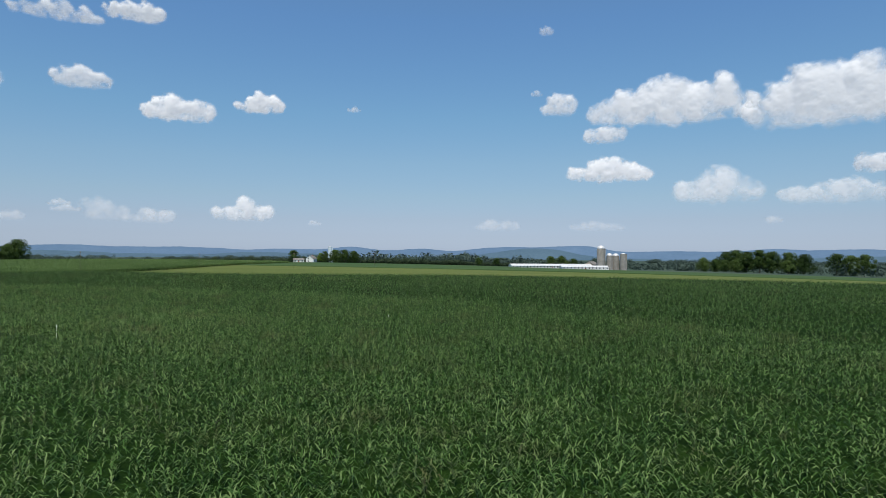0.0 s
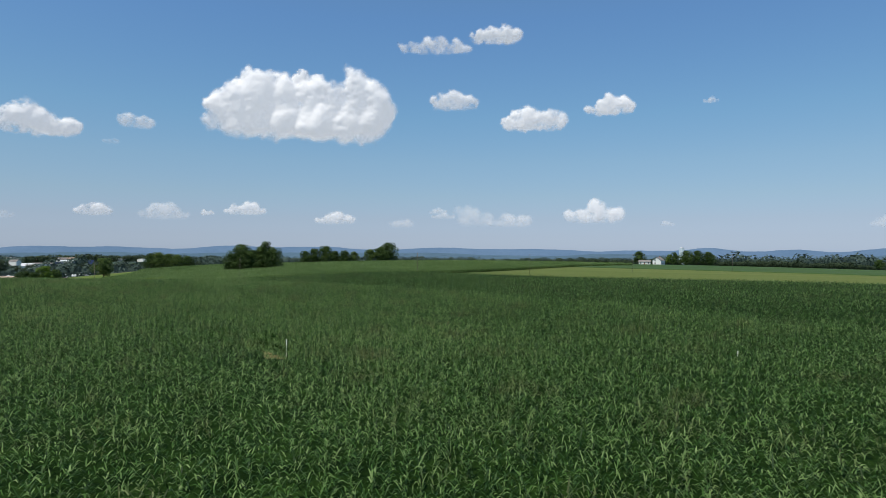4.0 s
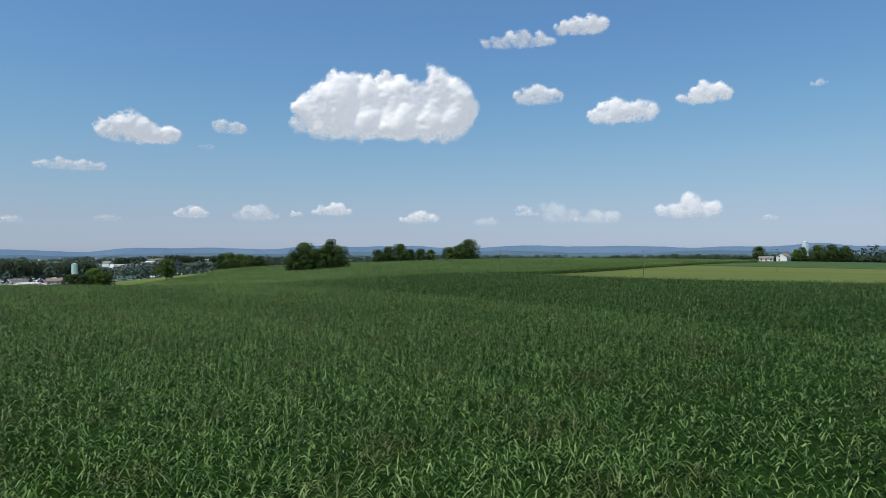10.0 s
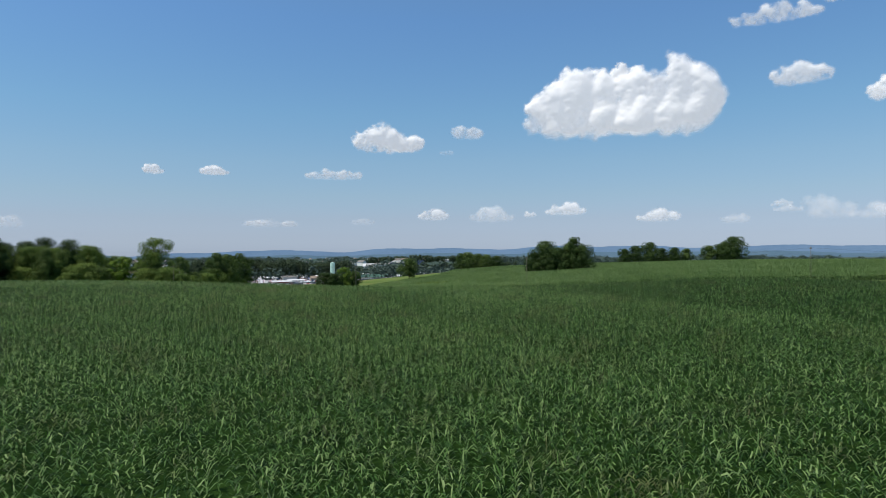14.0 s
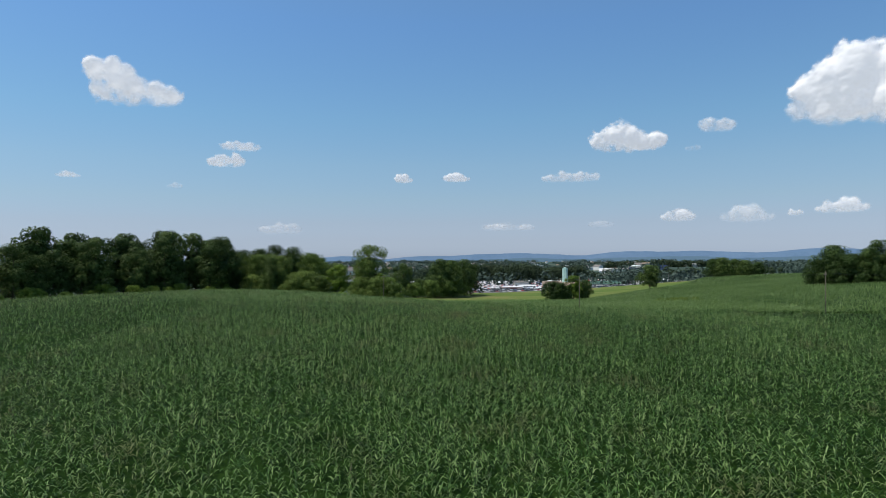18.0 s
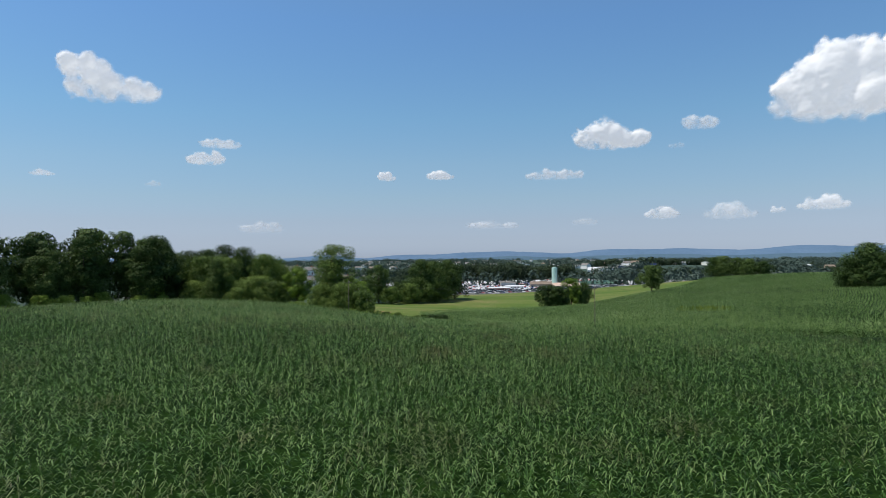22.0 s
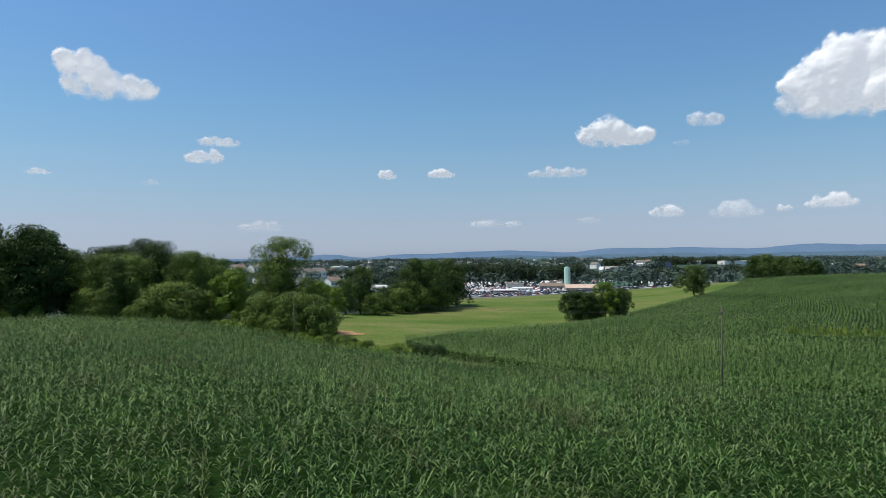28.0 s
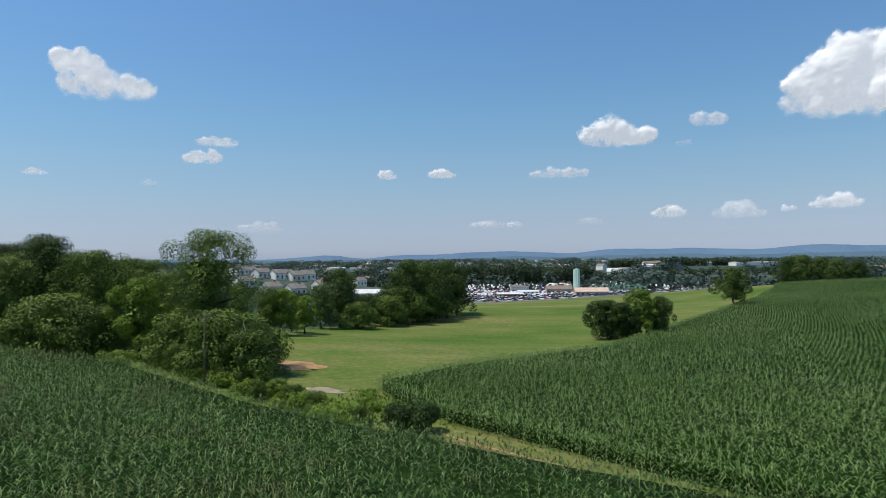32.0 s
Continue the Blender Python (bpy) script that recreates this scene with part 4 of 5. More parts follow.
def walls(w, d, h, rise):
    v = [(-w / 2, -d / 2, -1), (w / 2, -d / 2, -1), (w / 2, d / 2, -1), (-w / 2, d / 2, -1),
         (-w / 2, -d / 2, h), (w / 2, -d / 2, h), (w / 2, d / 2, h), (-w / 2, d / 2, h), (-w / 2, 0, h + rise), (w / 2, 0, h + rise)]
    f = [(0, 1, 5, 4), (2, 3, 7, 6), (1, 2, 6, 9, 5), (3, 0, 4, 8, 7), (0, 3, 2, 1), (4, 5, 9, 8), (6, 7, 8, 9)]
    return v, f


def house(name, x, y, turn, w, d, h, rise, wall, roof, label, group="", storeys=2, chimney=True, category="house", door=True):
    e = thing(name, x, y, land1(x, y) + 0.1, label, category, group, turn=turn)
    mesh_object("wall", *walls(w, d, h, rise), wall, e)
    r = mesh_object("roof", *gable(w, d, h + 0.02, rise), roof, e)
    if chimney:
        part("chimney", box_bm(w * 0.2, w * 0.2 + 0.8, -0.4, 0.4, h + rise * 0.6, h + rise + 1.0), M_BRICKRED, r)
    n = max(2, int(w / 3.4))
    win = None
    for s in range(storeys):
        z = 1.0 + s * 2.8
        spots = [(-w / 2 + w * (k + 0.5) / n, side) for k in range(n) for side in (-1, 1)]
        for px, side in spots:
            if win is None:
                bm = box_bm(-0.55, 0.55, -0.05, 0.05, 0.0, 1.4)
                win = part("window", bm, M_GLASS, e)
                o = win
            else:
                o = win.copy()
                scene.collection.objects.link(o)
            o.location = (px, side * (d / 2 + 0.03), z)
    for s in range(storeys):
        for side in (-1, 1):
            o = win.copy()
            scene.collection.objects.link(o)
            o.location, o.rotation_euler = (side * (w / 2 + 0.03), d * 0.2, 1.0 + s * 2.8), (0, 0, math.pi / 2)
    if door:
        part("door", box_bm(-0.5, 0.5, -d / 2 - 0.08, -d / 2 + 0.02, 0, 2.1), M_BRICKRED, e)
    return e


def silo(name, x, y, r, h, wall, cap, label, group, dome=True):
    e = thing(name, x, y, land1(x, y) - 0.2, label, "silo", group)
    n = 28
    ring = [(r * math.cos(2 * math.pi * k / n), r * math.sin(2 * math.pi * k / n)) for k in range(n)]
    v = [(a, b, 0) for a, b in ring] + [(a, b, h) for a, b in ring]
    f = [(k, (k + 1) % n, n + (k + 1) % n, n + k) for k in range(n)] + [tuple(range(n, 2 * n))]
    body = mesh_object("wall", v, f, wall, e)
    bm = bmesh.new()
    if dome:
        bmesh.ops.create_uvsphere(bm, u_segments=24, v_segments=12, radius=r * 1.03)
        bmesh.ops.delete(bm, geom=[q for q in bm.verts if q.co.z < -0.01], context='VERTS')
        for q in bm.verts:
            q.co.z = q.co.z * 0.8 + h
    else:
        bmesh.ops.create_cone(bm, segments=24, radius1=r * 1.04, radius2=r * 0.25, depth=r * 0.35, cap_ends=True)
        for q in bm.verts:
            q.co.z += h + r * 0.17
    part("roof", bm, cap, e, smooth=True)
    hoop = None
    for k in range(1, int(h / 2.2)):
        if hoop is None:
            hv, hf = [], []
            for i in range(n):
                for rr, zz in ((r + 0.06, -0.06), (r + 0.06, 0.06)):
                    hv.append((rr * math.cos(2 * math.pi * i / n), rr * math.sin(2 * math.pi * i / n), zz))
            for i in range(n):
                j = (i + 1) % n
                hf.append((2 * i, 2 * j, 2 * j + 1, 2 * i + 1))
            hoop = mesh_object("hoop", hv, hf, wall, e)
            o = hoop
        else:
            o = hoop.copy()
            scene.collection.objects.link(o)
        o.location = (0, 0, 2.2 * k)
    chute = box_bm(r - 0.1, r + 0.7, -0.5, 0.5, 0.0, h)
    part("chute", chute, wall, e)
    return e


# farm beyond the hay field
FARM = "farm buildings"
silo("silo", 159, 640, 3.9, 21.5, M_CONCRETE, M_DOME, "tall concrete silo with a bright metal dome", "farm silos")
silo("silo", 168.5, 643, 3.0, 14.8, M_CONCRETE, M_DOME, "short concrete silo with a metal dome", "farm silos")
silo("silo", 175.5, 646, 3.0, 14.8, M_CONCRETE, M_DOME, "short concrete silo with a metal dome", "farm silos")
silo("silo", 181.5, 640, 3.1, 16.6, M_CONCRETE, M_DOME, "concrete silo with a low metal cap", "farm silos", dome=False)
house("barn", 108, 636, 8, 82, 14, 2.6, 1.8, M_WHITE, M_WHITEROOF, "long low white-roofed cattle barn", FARM, 1, False, "barn")
house("barn", 138, 622, 5, 46, 12, 2.2, 1.5, M_WHITE, M_WHITEROOF, "low white-roofed barn beside the silos", FARM, 1, False, "barn")
house("barn", 152, 650, 60, 16, 10, 5.0, 3.0, M_TAN, M_SHINGLE, "grey-roofed barn by the silos", FARM, 1, False, "barn")
house("house", -140, 686, 80, 9.5, 8.5, 4.4, 3.0, M_WHITE, M_SHINGLE, "white gabled farmhouse among trees", "", 2)
house("shed", -153, 684, 10, 11, 6, 2.8, 1.6, M_WHITE, M_SHINGLE, "low white wing beside the farmhouse", "", 1, False, "shed")
silo("silo", -154, 880, 2.8, 23, M_PALEBLUE, M_WHITEROOF, "pale blue farm silo behind the trees", "", dome=False)

# houses of the small estate beyond the thicket
ESTATE = "estate houses"
for ahead, off, turn, wall, roof in ((385, -306, 132, M_WHITE, M_SHINGLE), (388, -263, 126, M_SIDING, M_SHINGLE), (398, -354, 128, M_SIDING, M_SHINGLE), (445, -323, 135, M_SIDING, M_SHINGLE),
                                     (448, -292, 130, M_WHITE, M_SHINGLE), (452, -262, 128, M_SIDING, M_SHINGLE), (470, -243, 120, M_WHITE, M_SHINGLE), (425, -216, 130, M_WHITE, M_BROWNROOF),
                                     (460, -362, 132, M_WHITE, M_SHINGLE), (500, -345, 128, M_TAN, M_SHINGLE), (440, -400, 130, M_WHITE, M_BROWNROOF), (520, -150, 130, M_WHITE, M_SHINGLE),
                                     (460, -510, 130, M_WHITE, M_SHINGLE), (520, -280, 125, M_SIDING, M_SHINGLE)):
    x, y = across(ahead, off)
    house("house", x, y, turn, 11.0, 8.2, 3.9, 2.7, wall, roof, "pale gabled estate house with a shingle roof", ESTATE, 1)
x, y = across(392, -137)
house("barn", x, y, 75, 17, 11, 5.0, 2.2, M_WHITE, M_WHITEROOF, "white metal-roofed barn behind the hedge", "", 1, False, "barn")

# the auction yard beyond the meadow
YARD = "yard buildings"
x, y = across(505, 237)
silo("silo", x, y, 2.6, 21, M_TEAL, M_TEAL, "pale green cylindrical silo standing over the yard", "", dome=False)
for ahead, off, turn, w, d, h, rise, wall, roof, lab in (
        (492, 262, 75, 25, 14, 3.6, 2.6, M_TAN, M_PINKROOF, "low building with a pale terracotta roof"),
        (545, 318, 80, 46, 16, 3.4, 2.8, M_SIDING, M_GREENROOF, "long building with a green metal roof"),
        (560, 205, 75, 22, 12, 4.0, 2.5, M_TAN, M_BROWNROOF, "tan building with a brown roof"),
        (506, 118, 80, 20, 8, 2.8, 1.0, M_BRICKRED, M_WHITEROOF, "low red building with a white roof"),
        (585, 135, 80, 16, 10, 5.0, 1.6, M_SIDING, M_SHINGLE, "pale two-storey yard building"),
        (545, 150, 80, 18, 8, 2.8, 1.0, M_WHITE, M_WHITEROOF, "long white tent-like shelter"),
        (560, 385, 80, 34, 12, 3.0, 1.6, M_WHITE, M_WHITEROOF, "long white sales shelter"),
        (600, 430, 80, 26, 10, 3.0, 1.4, M_WHITE, M_WHITEROOF, "white shelter over sale goods"),
        (800, 303, 60, 16, 12, 5.5, 4.0, M_WHITE, M_WHITEROOF, "white barn with a steep roof"),
        (1050, 335, 80, 40, 20, 7.0, 2.0, M_BRICKRED, M_PINKROOF, "brick building with a pale roof"),
        (1000, 553, 80, 70, 26, 7.0, 1.0, M_WHITE, M_WHITEROOF, "long low white warehouse building"),
        (960, 700, 80, 40, 18, 6.0, 2.0, M_WHITE, M_WHITEROOF, "white warehouse near the field corner"),
        (1150, 165, 80, 60, 30, 8.0, 1.0, M_TAN, M_WHITEROOF, "wide tan commercial building"),
        (1200, 240, 80, 50, 26, 7.0, 1.0, M_WHITE, M_WHITEROOF, "wide white commercial building far off")):
    x, y = across(ahead, off)
    house("building", x, y, turn, w, d, h, rise, wall, roof, lab, YARD, 1, False, "building")
lot = [across(a, o) for a, o in ((425, 18), (436, 250), (470, 410), (470, 540), (540, 560), (620, 500), (690, 300), (700, 0), (600, -10), (520, 0), (470, 5))]
field_sheet("parking_lot", lot, M_ASPHALT, 0.25, 16.0, "grey asphalt car park of the auction yard", "car park", skirt=0.4)
road = [across(a, o) for a, o in ((455, 420), (505, 700), (560, 905), (572, 905), (520, 700), (468, 420))]
field_sheet("road", road, M_ASPHALT, 0.2, 16.0, "narrow grey lane at the meadow's far edge", "road", skirt=0.3)


def car(color, label, van=False):
    e = thing("car", 0, 0, 0, label, "car", "parked cars")
    L, W, H = (5.2, 2.0, 2.0) if van else (4.6, 1.82, 1.46)
    bm = bmesh.new()
    prof = [(-L / 2, 0.3), (L / 2, 0.3), (L / 2, 0.72), (L / 2 - 0.15, 0.86), (L * 0.22, 0.95), (-L * 0.46, 0.98), (-L / 2, 0.85)]
    a = [bm.verts.new((p, -W / 2, q)) for p, q in prof]
    b = [bm.verts.new((p, W / 2, q)) for p, q in prof]
    n = len(prof)
    bm.faces.new(a[::-1]), bm.faces.new(b)
    for k in range(n):
        bm.faces.new((a[k], a[(k + 1) % n], b[(k + 1) % n], b[k]))
    part("body", bm, color, e)
    bm = bmesh.new()
    c = ([(-L * 0.45, 0.96), (L * 0.26, 0.94), (L * 0.16, H), (-L * 0.42, H)] if van else
         [(-L * 0.42, 0.97), (L * 0.22, 0.94), (L * 0.06, H), (-L * 0.28, H)])
    a = [bm.verts.new((p, -W / 2 * (0.95 if q < 1.2 else 0.8), q)) for p, q in c]
    b = [bm.verts.new((p, W / 2 * (0.95 if q < 1.2 else 0.8), q)) for p, q in c]
    bm.faces.new(a[::-1]), bm.faces.new(b)
    for k in range(4):
        bm.faces.new((a[k], a[(k + 1) % 4], b[(k + 1) % 4], b[k]))
    part("window_band", bm, M_GLASS, e)
    part("roof", box_bm(c[3][0] + 0.05, c[2][0] - 0.05, -W * 0.4, W * 0.4, H - 0.02, H + 0.05), color, e)
    wheel = None
    for sx in (-1, 1):
        for sy in (-1, 1):
            if wheel is None:
                bm = bmesh.new()
                bmesh.ops.create_cone(bm, segments=8, radius1=0.33, radius2=0.33, depth=0.22, cap_ends=True)
                bmesh.ops.rotate(bm, verts=bm.verts[:], cent=(0, 0, 0), matrix=Matrix.Rotation(math.pi / 2, 3, 'X'))
                wheel = part("wheel", bm, M_TYRE, e)
                o = wheel
            else:
                o = wheel.copy()
                scene.collection.objects.link(o)
            o.location = (sx * L * 0.31, sy * (W / 2 - 0.1), 0.33)
    return e


CAR_WORDS = ("white", "silver", "black", "dark grey", "blue", "red")
models = [car(m, w + " car parked on the asphalt lot", k == 0) for k, (m, w) in enumerate(zip(CAR_PAINTS, CAR_WORDS))]
rc = random.Random(9)
spots = []
for row, ahead in enumerate((438, 450, 462, 474, 486, 500, 514)):
    for k in range(60):
        off = 20 + k * 2.9 * 1135 / ahead + rc.uniform(-1, 1)
        if rc.random() < (0.22 if row else 0.6):
            continue
        if off < (235 if ahead < 470 else (540 if 470 < ahead < 560 else 330)):
            spots.append((ahead + rc.uniform(-0.8, 0.8), off))
rc.shuffle(spots)
weights = [0, 0, 0, 0, 0, 0, 1, 1, 1, 2, 2, 2, 3, 3, 3, 4, 4, 5]
for k, (a, o) in enumerate(spots[:285]):
    x, y = across(a, o)
    pm = Matrix.Translation((x, y, land1(x, y) + 0.26)) @ Matrix.Rotation(radians(11 + 169 + rc.choice((0, 180)) + rc.uniform(-4, 4)), 4, 'Z')
    if k < len(models):
        models[k].matrix_basis = pm
    else:
        copy_thing(models[rc.choice(weights)], pm)
back_rows = []                                       # the rows further back, past counting
for ahead in range(526, 690, 9):
    for k in range(70):
        off = 15 + k * 2.8 * 1135 / ahead
        if rc.random() < 0.75 and off < (520 if ahead < 560 else 330):
            back_rows.append((ahead + rc.uniform(-1, 1), off))
for a, o in spots[285:]:
    back_rows.append((a, o))
pieces = []
for a, o in back_rows:
    x, y = across(a, o)
    z, q = land1(x, y) + 0.3, rc.choice((0.9, 1.0, 1.0, 1.25))
    prof = ((-2.3, 0.3), (2.3, 0.3), (2.3, 0.8), (1.2, 0.95), (0.4, 1.5), (-1.4, 1.5), (-2.2, 0.95))
    v = [(x + p * -0.98 + s * 0.19, y + p * 0.19 + s * 0.98, z + h * q) for s in (-0.9, 0.9) for p, h in prof]
    pieces.append((v, [(6, 5, 4, 3, 2, 1, 0), (7, 8, 9, 10, 11, 12, 13)] + [(k, (k + 1) % 7, 7 + (k + 1) % 7, 7 + k) for k in range(7)]))
m, nt, p = base_material("mixed_car_paint")
tone = ramp_node(nt, [(0.0, (0.78, 0.78, 0.78)), (0.42, (0.5, 0.51, 0.53)), (0.58, (0.03, 0.03, 0.035)), (0.76, (0.12, 0.125, 0.13)), (0.86, (0.05, 0.09, 0.24)), (0.93, (0.35, 0.04, 0.03))])
tone.color_ramp.interpolation = 'CONSTANT'
island = nt.nodes.new("ShaderNodeNewGeometry")
nt.links.new(island.outputs["Random Per Island"], tone.inputs[0])
nt.links.new(tone.outputs[0], p.inputs["Base Color"])
p.inputs["Roughness"].default_value = 0.3
tagged(mesh_object("far_cars", *joined(pieces), m), "many parked cars in close rows far back", "cars", "", "stuff")
for a, o in ((480, 300), (520, 420), (500, 470), (610, 250), (640, 120), (600, 60)):
    x, y = across(a, o)
    e = thing("street_lamp", x, y, land1(x, y) + 0.2, "tall grey lamp post on the car park", "lamp post", "car park lamps")
    mesh_object("pole", *tube([(0, 0, 0), (0, 0, 10)], [0.14, 0.09], 8), M_CONCRETE, e)
    part("lamp_head", box_bm(-0.9, 0.9, -0.2, 0.2, 9.9, 10.15, bevel=0.04), M_CONCRETE, e)

# solar field
for k in range(7):
    x, y = across(860 + 16 * k, 387)
    e = thing("solar_array", x, y, land1(x, y), "long tilted row of dark blue solar panels", "solar panels", "solar rows", turn=79)
    frame_bm = bmesh.new()
    for s in range(-3, 4):
        add_box(frame_bm, s * 9 - 0.1, s * 9 + 0.1, -0.1, 0.1, 0, 2.6)
    part("frame", frame_bm, M_CONCRETE, e)
    for s in range(-4, 4):
        v = [(s * 7.4 + 0.1, -2.2, 1.2), (s * 7.4 + 7.3, -2.2, 1.2), (s * 7.4 + 7.3, 2.2, 4.2), (s * 7.4 + 0.1, 2.2, 4.2)]
        v += [(a, b, c + 0.08) for a, b, c in v]
        mesh_object("panel", v, [(3, 2, 1, 0), (4, 5, 6, 7), (0, 1, 5, 4), (1, 2, 6, 5), (2, 3, 7, 6), (3, 0, 4, 7)], M_SOLAR, e)

# ---------------------------------------------------------------- poles along the track
POLES = [(-358.3, 92.6), (-305, 138), (-248, 183.6), (-203.5, 217), (-152, 269), (-121, 319), (-86, 372), (-45, 428)]
TOPS = []
for i, (x, y) in enumerate(POLES):
    e = thing("utility_pole", x, y, land1(x, y) - 0.3, "weathered grey wooden utility pole with a crossarm", "utility pole", "poles along the track",
              turn=40 + (i * 37 % 11) - 5)
    mesh_object("pole", *tube([(0, 0, 0), (0.03, 0, 5), (0.05, 0, 10.3)], [0.10, 0.085, 0.06], 10), M_POLE, e, smooth=True)
    part("crossarm", box_bm(-0.05, 0.07, -1.2, 1.2, 9.55, 9.68), M_POLE, e)
    for s in (-1.1, -0.5, 0.5, 1.1):
        bm = bmesh.new()
        bmesh.ops.create_cone(bm, segments=8, radius1=0.05, radius2=0.035, depth=0.18, cap_ends=True)
        bmesh.ops.translate(bm, verts=bm.verts[:], vec=(0.01, s, 9.77))
        part("insulator", bm, M_POLE, e)
    TOPS.append(Vector((x, y, land1(x, y) + 9.5)))
for a, b in zip(TOPS[:-1], TOPS[1:]):
    for s in (-1.1, 1.1):
        off = Vector((-(b - a).y, (b - a).x, 0)).normalized() * s
        line = [a.lerp(b, k / 10) + off - Vector((0, 0, 4 * 1.1 * (k / 10) * (1 - k / 10))) for k in range(11)]
        ob = mesh_object("wire", *tube(line, [0.008] * 11, 4), M_WIRE)
        tagged(ob, "thin dark power line between the poles", "wire", "power lines")

# marker posts in the corn, bare patches, the worn track
for x, y in ((-55.2, 91.9), (-9, 109)):
    e = thing("marker_post", x, y, land1(x, y) - (0.45 if x > -20 else 0.0), "white plastic marker post standing in the corn", "post", "marker posts")
    mesh_object("post", *tube([(0, 0, -0.1), (0, 0, 2.25)], [0.06, 0.06], 10), M_POST, e)
    part("cap", box_bm(-0.07, 0.07, -0.07, 0.07, 2.25, 2.29, bevel=0.015), M_POST, e)


def oval(cx, cy, a, b, turn, n=26, rough=0.12, seed=1):
    r = random.Random(seed)
    out = []
    for k in range(n):
        w = 2 * math.pi * k / n
        s = 1 + r.uniform(-rough, rough)
        u, v = a * s * math.cos(w), b * s * math.sin(w)
        out.append((cx + u * math.cos(turn) - v * math.sin(turn), cy + u * math.sin(turn) + v * math.cos(turn)))
    return out


x, y = -329.5, 146.0
field_sheet("bare_patch", oval(x, y, 5.8, 4.6, radians(79), seed=2), M_DIRT, 0.12, 2.0, "bare sandy brown patch in the meadow", "dirt patch")
x, y = -329.0, 143.2
field_sheet("ash_patch", oval(x, y, 2.8, 1.8, radians(70), seed=3), M_GRAVEL, 0.16, 1.0, "grey burnt heap on the bare patch", "ash patch")
x, y = -311.0, 151.4
field_sheet("gravel_patch", oval(x, y, 3.0, 1.6, radians(79), seed=4, rough=0.3), M_GRAVEL, 0.12, 1.5, "pale gravel patch in the meadow grass", "gravel patch")
field_sheet("bare_patch", oval(-57, 91.0, 7.4, 1.5, radians(151.6), seed=5, rough=0.2), M_DIRT, 0.1, 1.5, "bare brown soil gap in the corn", "dirt patch")
TRACK = [(-296, 159.5), (-288, 163.6), (-284.6, 165.5), (-282, 167.3), (-278, 170), (-275, 172.2), (-271, 175.2), (-264, 181), (-252, 191), (-232, 206)]
left_side = [(a - 0.15, b + 0.22) for a, b in TRACK]
right_side = [(a + 0.15, b - 0.22) for a, b in TRACK[::-1]]
field_sheet("track", left_side + right_side, M_DIRT, 0.13, 2.0, "worn bare earth track along the grass strip", "track")

# ---------------------------------------------------------------- tree rows round the farm, far woods and far roofs
for x, y, src, sc in ((-160, 690, far_a, 0.85), (-128, 700, far_b, 0.7), (-118, 706, far_c, 0.85), (-108, 708, far_a, 0.95), (-98, 712, far_c, 0.8), (-134, 706, light, 0.9),
                      (118, 690, far_c, 0.75), (130, 696, far_c, 0.8), (142, 690, far_a, 0.7), (60, 700, far_a, 0.6), (40, 690, far_a, 0.6),
                      (305, 745, far_c, 0.95), (318, 742, far_c, 0.9), (330, 748, far_a, 0.95), (342, 744, far_c, 0.85), (398, 735, far_a, 1.0), (404, 740, far_c, 0.75),
                      (345, 775, far_c, 1.42), (358, 778, far_a, 1.71), (372, 780, far_c, 1.47), (386, 778, far_a, 1.77), (400, 776, far_c, 1.53), (420, 774, far_a, 1.65),
                      (436, 770, far_c, 1.42), (470, 760, far_a, 1.65), (484, 756, far_c, 1.42), (498, 752, far_a, 1.65), (515, 700, far_c, 1.15), (500, 745, far_a, 1.0)):
    stand(src, x, y, sc, x * 0.7, "dark green tree by the farm fields", "farm trees", 0.4)


def far_trees(name, spots, label, size=1.1, cards=42, leaf=M_LEAF):
    """Many small distant trees in one: each a low heap of leaf sprays."""
    r = np.random.default_rng(31)
    P, O, Q = [], [], []
    for x, y, h, wd in spots:
        u = r.normal(0, 1, (cards, 3))
        u /= np.linalg.norm(u, axis=1, keepdims=True)
        c = np.array([x, y, land1(x, y) + h * 0.5])
        P.append(c + u * np.array([wd, wd, h * 0.52]) * r.uniform(0.7, 1.05, (cards, 1)))
        O.append(u)
        Q.append(np.full(cards, size * wd / 6.0))
    v, f = leaf_cards(np.concatenate(P), np.concatenate(O), np.concatenate(Q), r)
    ob = mesh_object(name, v, f, leaf)
    return tagged(ob, label, "trees", "", "stuff")


rf = random.Random(21)
spots = []
for k in range(90):                                   # hedgerow behind the bean field
    x = -470 + k * 5.6
    spots.append((x, 742 + 0.05 * x + rf.uniform(-6, 6), rf.uniform(4, 7.5), rf.uniform(3.5, 6)))
for k in range(60):
    spots.append((-90 + k * 3.2, 760 + rf.uniform(-8, 8), rf.uniform(3.0, 5.0), rf.uniform(2.8, 4.2)))
for k in range(150):                                  # trees behind the yard
    x, y = across(705 + rf.uniform(-8, 40), -60 + k * 2.15)
    spots.append((x, y, rf.uniform(18, 26) if k < 105 else rf.uniform(13, 20), rf.uniform(5, 7.5)))
for k in range(70):
    x, y = across(745 + rf.uniform(-30, 40), 260 + k * 9)
    spots.append((x, y, rf.uniform(6, 11), rf.uniform(4, 6)))
for k in range(90):
    x, y = across(1010 + rf.uniform(-20, 40), 300 + k * 5)
    spots.append((x, y, rf.uniform(10, 16), rf.uniform(6, 9)))
for k in range(46):                                   # round the estate
    x, y = across(rf.uniform(470, 800), rf.uniform(-560, -60))
    spots.append((x, y, rf.uniform(5, 9), rf.uniform(3, 5)))
